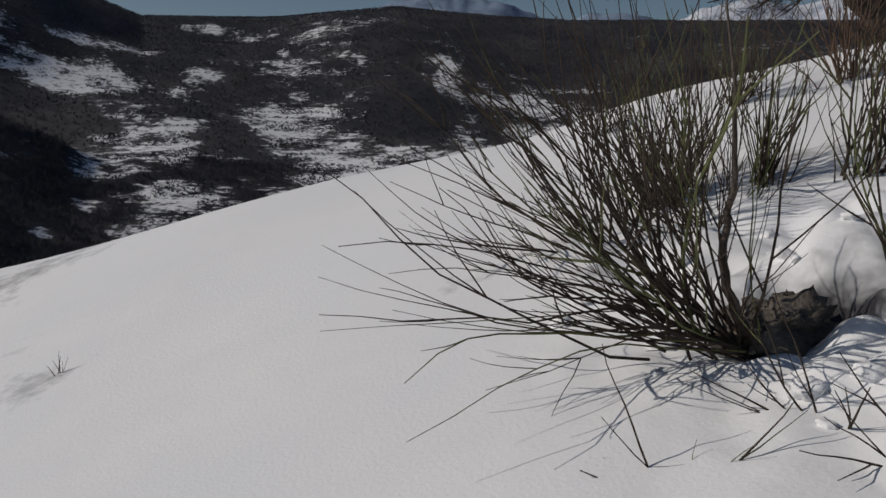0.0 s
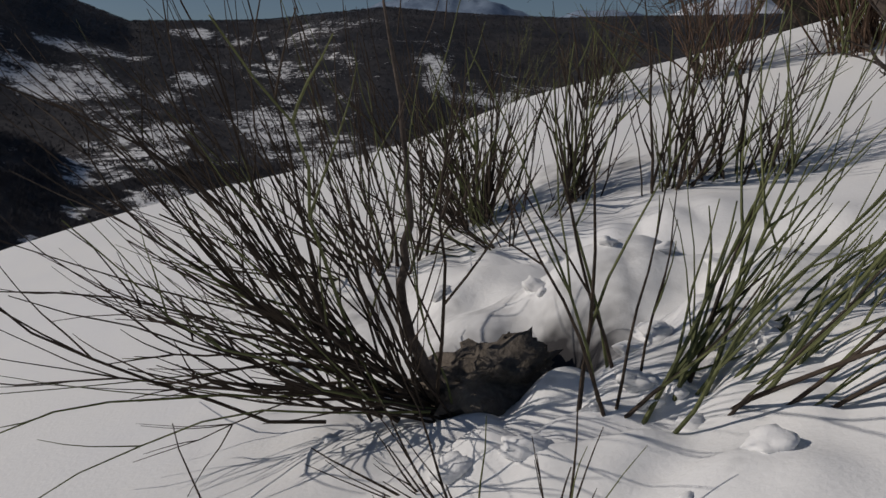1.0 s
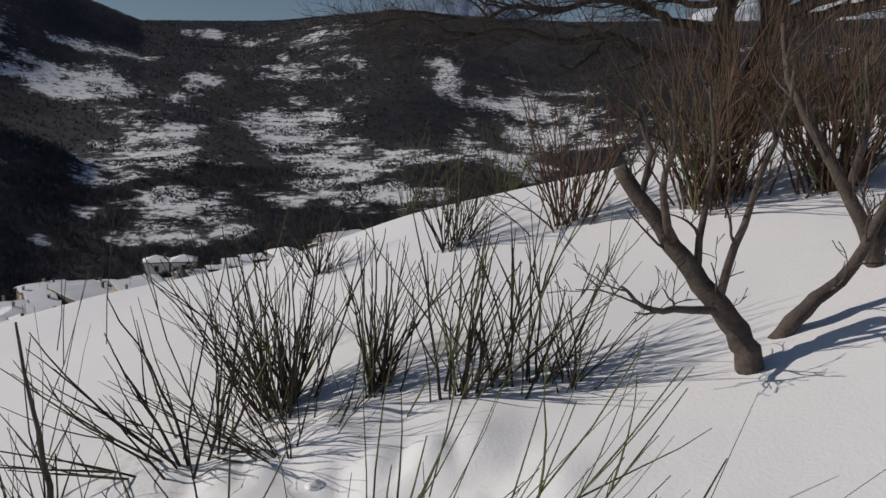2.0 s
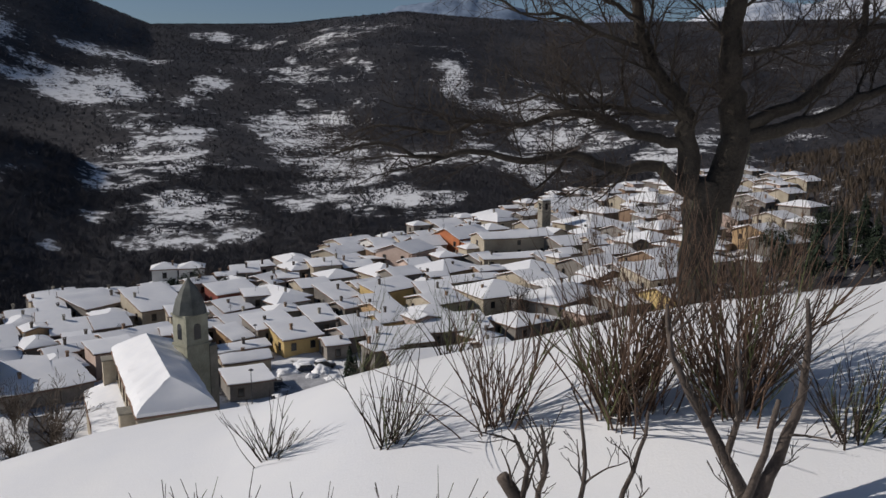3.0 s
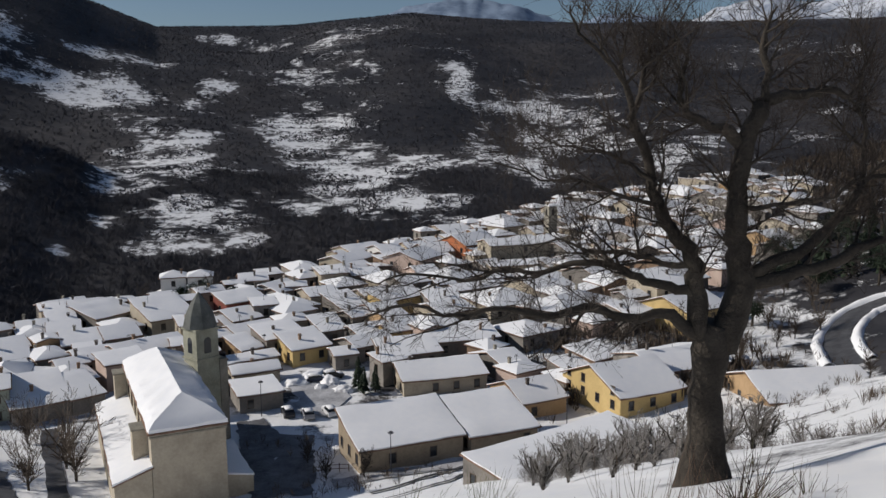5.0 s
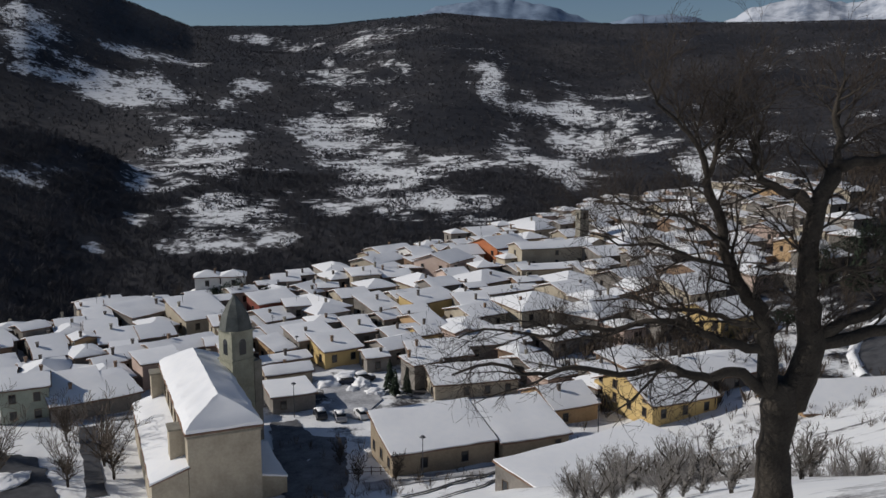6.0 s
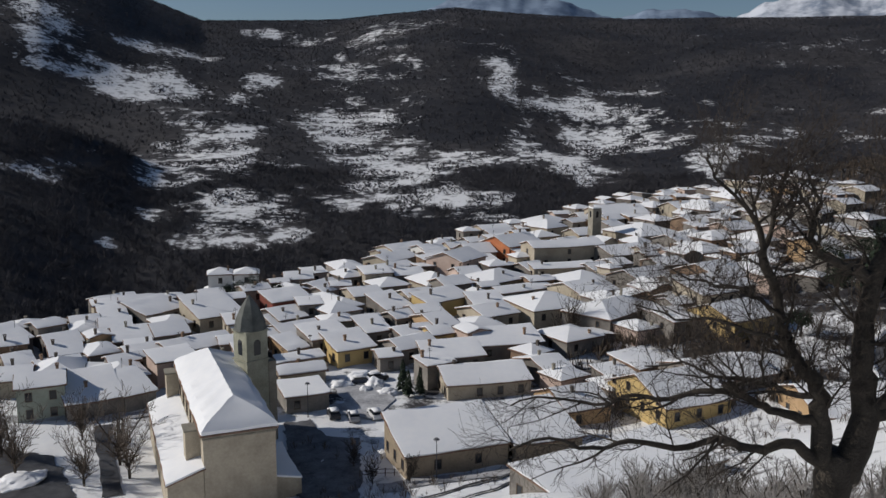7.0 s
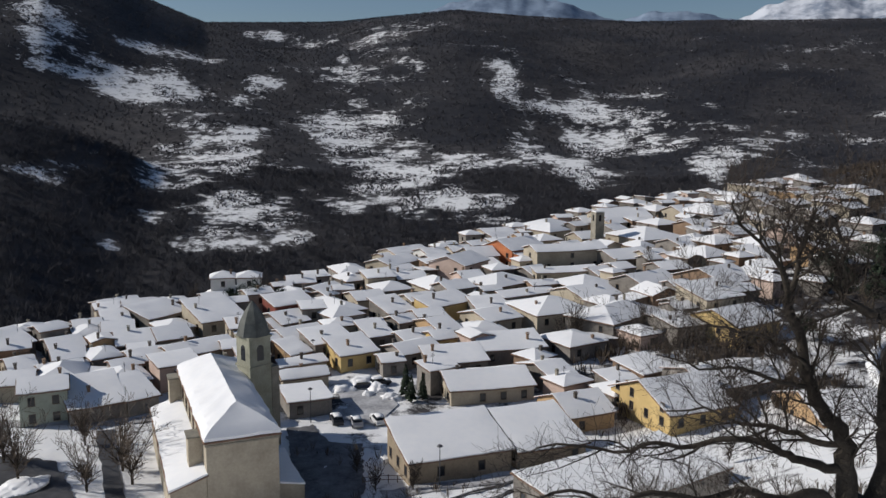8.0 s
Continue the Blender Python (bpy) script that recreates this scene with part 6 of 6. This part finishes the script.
for k, (x, y, h, r) in enumerate(((-47, 200, 7.5, 3.6), (-41, 201, 5.5, 2.6), (-53, 203, 4.5, 2.2), (98, 196, 11, 4), (104, 188, 12, 4.5), (93, 203, 9, 3.4), (100, 170, 9, 4), (88, 186, 8, 3), (109, 205, 10, 4), (90, 176, 7, 3), (71, 164, 6, 2.4), (30, 183, 4, 1.8))):
    evergreen(x, y, h, r, 300 + k)


def snow_heap(x, y, reach, height, seed):
    """A shovelled heap of snow blocks."""
    bm = bmesh.new()
    bmesh.ops.create_icosphere(bm, subdivisions=4, radius=1.0)
    for v in bm.verts:
        n = 0.35 * noise.noise(v.co * 1.3 + Vector((seed, 0, 0))) + 0.22 * noise.noise(v.co * 3.4 + Vector((0, seed, 0))) + 0.10 * noise.noise(v.co * 8)
        v.co = Vector((v.co.x * reach, v.co.y * reach * 0.7, v.co.z * height)) * (1 + n)
    ob = part("snow_mound", bm, SNOW, smooth=True)
    ob.matrix_basis = pose(x, y, ground_at(x, y) + 0.05, 0, 0, seed * 47)
    tagged(ob, "lumpy mound of shovelled snow beside the car park", "snow mound", "snow mounds")


for k, spot in enumerate(((-27.5, 149, 2.2, 1.6), (-24.5, 151, 1.4, 1.1), (-18.5, 146, 2.4, 1.0), (-15.2, 149.5, 3.2, 1.5), (-12, 146, 2.2, 1.2), (-9.5, 141.5, 1.8, 0.9), (-13.6, 143.2, 1.3, 0.7), (-7.6, 124, 1.6, 0.9), (-7.2, 119.5, 1.3, 0.8), (-8.4, 114.5, 1.5, 0.7), (-22.5, 140.5, 1.5, 0.8))):
    snow_heap(*spot, k * 1.3 + 1)
snow_heap(-55.6, 105.4, 3.6, 0.7, 20.5)


def conifer(x, y, height, seed):
    """A dark evergreen of drooping needle sprays."""
    rng = random.Random(seed)
    ob = thing("conifer", pose(x, y, ground_at(x, y)), "dark evergreen conifer with patches of snow", "tree", "village conifers")
    linked("trunk", tube_mesh("trunk", [([(0, 0, -0.4), (0, 0, height * 0.95)], [0.16, 0.03])], 7), BARK, ob)
    verts, faces = [], []
    for k in range(260):
        f = rng.random() ** 0.8
        z = height * (0.08 + 0.92 * f)
        reach = height * 0.24 * (1 - f) ** 0.8 * rng.uniform(0.6, 1.1) + 0.15
        a = rng.uniform(0, 6.28)
        c, s = math.cos(a), math.sin(a)
        w = reach * 0.22
        i = len(verts)
        verts += [(c * 0.1, s * 0.1, z), (c * reach * 0.6 - s * w, s * reach * 0.6 + c * w, z - reach * 0.1), (c * reach, s * reach, z - reach * 0.35), (c * reach * 0.6 + s * w, s * reach * 0.6 - c * w, z - reach * 0.1), (c * reach * 0.55, s * reach * 0.55, z + 0.12)]
        faces += [(i, i + 1, i + 4), (i + 1, i + 2, i + 4), (i + 2, i + 3, i + 4), (i + 3, i, i + 4), (i, i + 3, i + 2, i + 1)]
    linked("crown", raw("crown", verts, faces), CONIFER, ob)


for k, (x, y, h) in enumerate(((-5.8, 139.6, 5), (-3.9, 140.8, 4.5), (-6.9, 142.2, 6), (96, 186, 13), (99, 181, 11), (91, 192, 10), (104, 176, 12), (110, 192, 13), (14, 341, 8))):
    conifer(x, y, h, 80 + k)


def build_brush():
    """Tangled winter brush: on the bank beside the road, on the steep slope under the crest and between the gardens."""
    rng = np.random.default_rng(17)
    x, y = rng.uniform(60, 230, 8200), rng.uniform(60, 360, 8200)
    ok = (x > 74 + 0.29 * (y - 60) + rng.normal(0, 4, len(x))) & (np.abs(np.hypot((x - 95) / 19, (y - 140) / 20) - 1) > 0.30)
    x, y = x[ok], y[ok]
    spots = np.stack([x, y, ground_height(x, y) - 0.2, rng.uniform(2.0, 6.0, len(x))], -1)
    tagged(linked("bank_brush", fans("bank_brush", spots, 12, 3, 0.45, 0.022), BRUSH), "dense brown winter brush on the bank above the village road", "brush", kind="stuff")
    x, y = rng.uniform(-16, 62, 900), rng.uniform(84, 118, 900)
    z = ground_height(x, y)
    ok = (np.abs(y - 101 - 0.26 * x + rng.normal(0, 1.5, len(x))) < 3.4)
    x, y, z = x[ok], y[ok], z[ok]
    spots = np.stack([x, y, z - 0.1, rng.uniform(0.6, 2.0, len(x))], -1)
    tagged(linked("terrace_brush", fans("terrace_brush", spots, 14, 4, 0.6, 0.018), BRUSH), "snow-dusted bare brush along the terrace lane", "brush", kind="stuff")
    x, y = rng.uniform(18, 60, 700), rng.uniform(52, 100, 700)
    ok = vnoise(x, y, 9, 41) + 0.3 * vnoise(x, y, 3, 42) > 0.1
    x, y = x[ok], y[ok]
    spots = np.stack([x, y, ground_height(x, y) - 0.1, rng.uniform(0.7, 2.2, len(x))], -1)
    tagged(linked("slope_brush", fans("slope_brush", spots, 16, 6, 0.6, 0.016), BRUSH), "low bare brush on the steep snowy slope below the oak", "brush", kind="stuff")
    az, d = np.radians(rng.uniform(8, 34, 560)), rng.uniform(26, 62, 560)
    x, y = 2.0 + d * np.sin(az), d * np.cos(az)
    ok = vnoise(x, y, 6, 45) + 0.5 * vnoise(x, y, 2, 46) > 0.16
    x, y = x[ok], y[ok]
    spots = np.stack([x, y, ground_height(x, y) - 0.1, 0.016 * np.hypot(x - 2, y) * rng.uniform(0.5, 1.6, len(x)) + 0.25], -1)
    tagged(linked("crest_brush", fans("crest_brush", spots, 40, 9, 0.9, 0.007), DUSTED_BRUSH), "tangled bare brush just below the snowy crest", "brush", kind="stuff")
    x, y = rng.uniform(-110, 110, 7000), rng.uniform(112, 380, 7000)
    ok = (y < village_edge(x) + 6) & (x < 60 + 0.2 * (y - 60)) & (vnoise(x, y, 16, 44) > 0.05 - 0.35 * (x > 34) - 0.6 * ((x > 50) & (y < 200)))
    x, y = x[ok], y[ok]
    spots = np.stack([x, y, ground_height(x, y) - 0.1, rng.uniform(0.8, 2.6, len(x))], -1)
    tagged(linked("garden_brush", fans("garden_brush", spots, 10, 8, 0.5, 0.02), BRUSH), "bare garden bushes between the village houses", "brush", kind="stuff")
    x, y = rng.uniform(24, 66, 420), rng.uniform(128, 176, 420)
    ok = np.array([all(math.hypot(a - u, b - v) > r * 0.95 for u, v, r in FOOTPRINTS) for a, b in zip(x, y)])
    x, y = x[ok], y[ok]
    spots = np.stack([x, y, ground_height(x, y) - 0.1, rng.uniform(1.5, 4.2, len(x))], -1)
    tagged(linked("orchard_brush", fans("orchard_brush", spots, 14, 8, 0.5, 0.03), BRUSH), "dark bare thicket in the gardens between the yellow houses", "brush", kind="stuff")


build_brush()
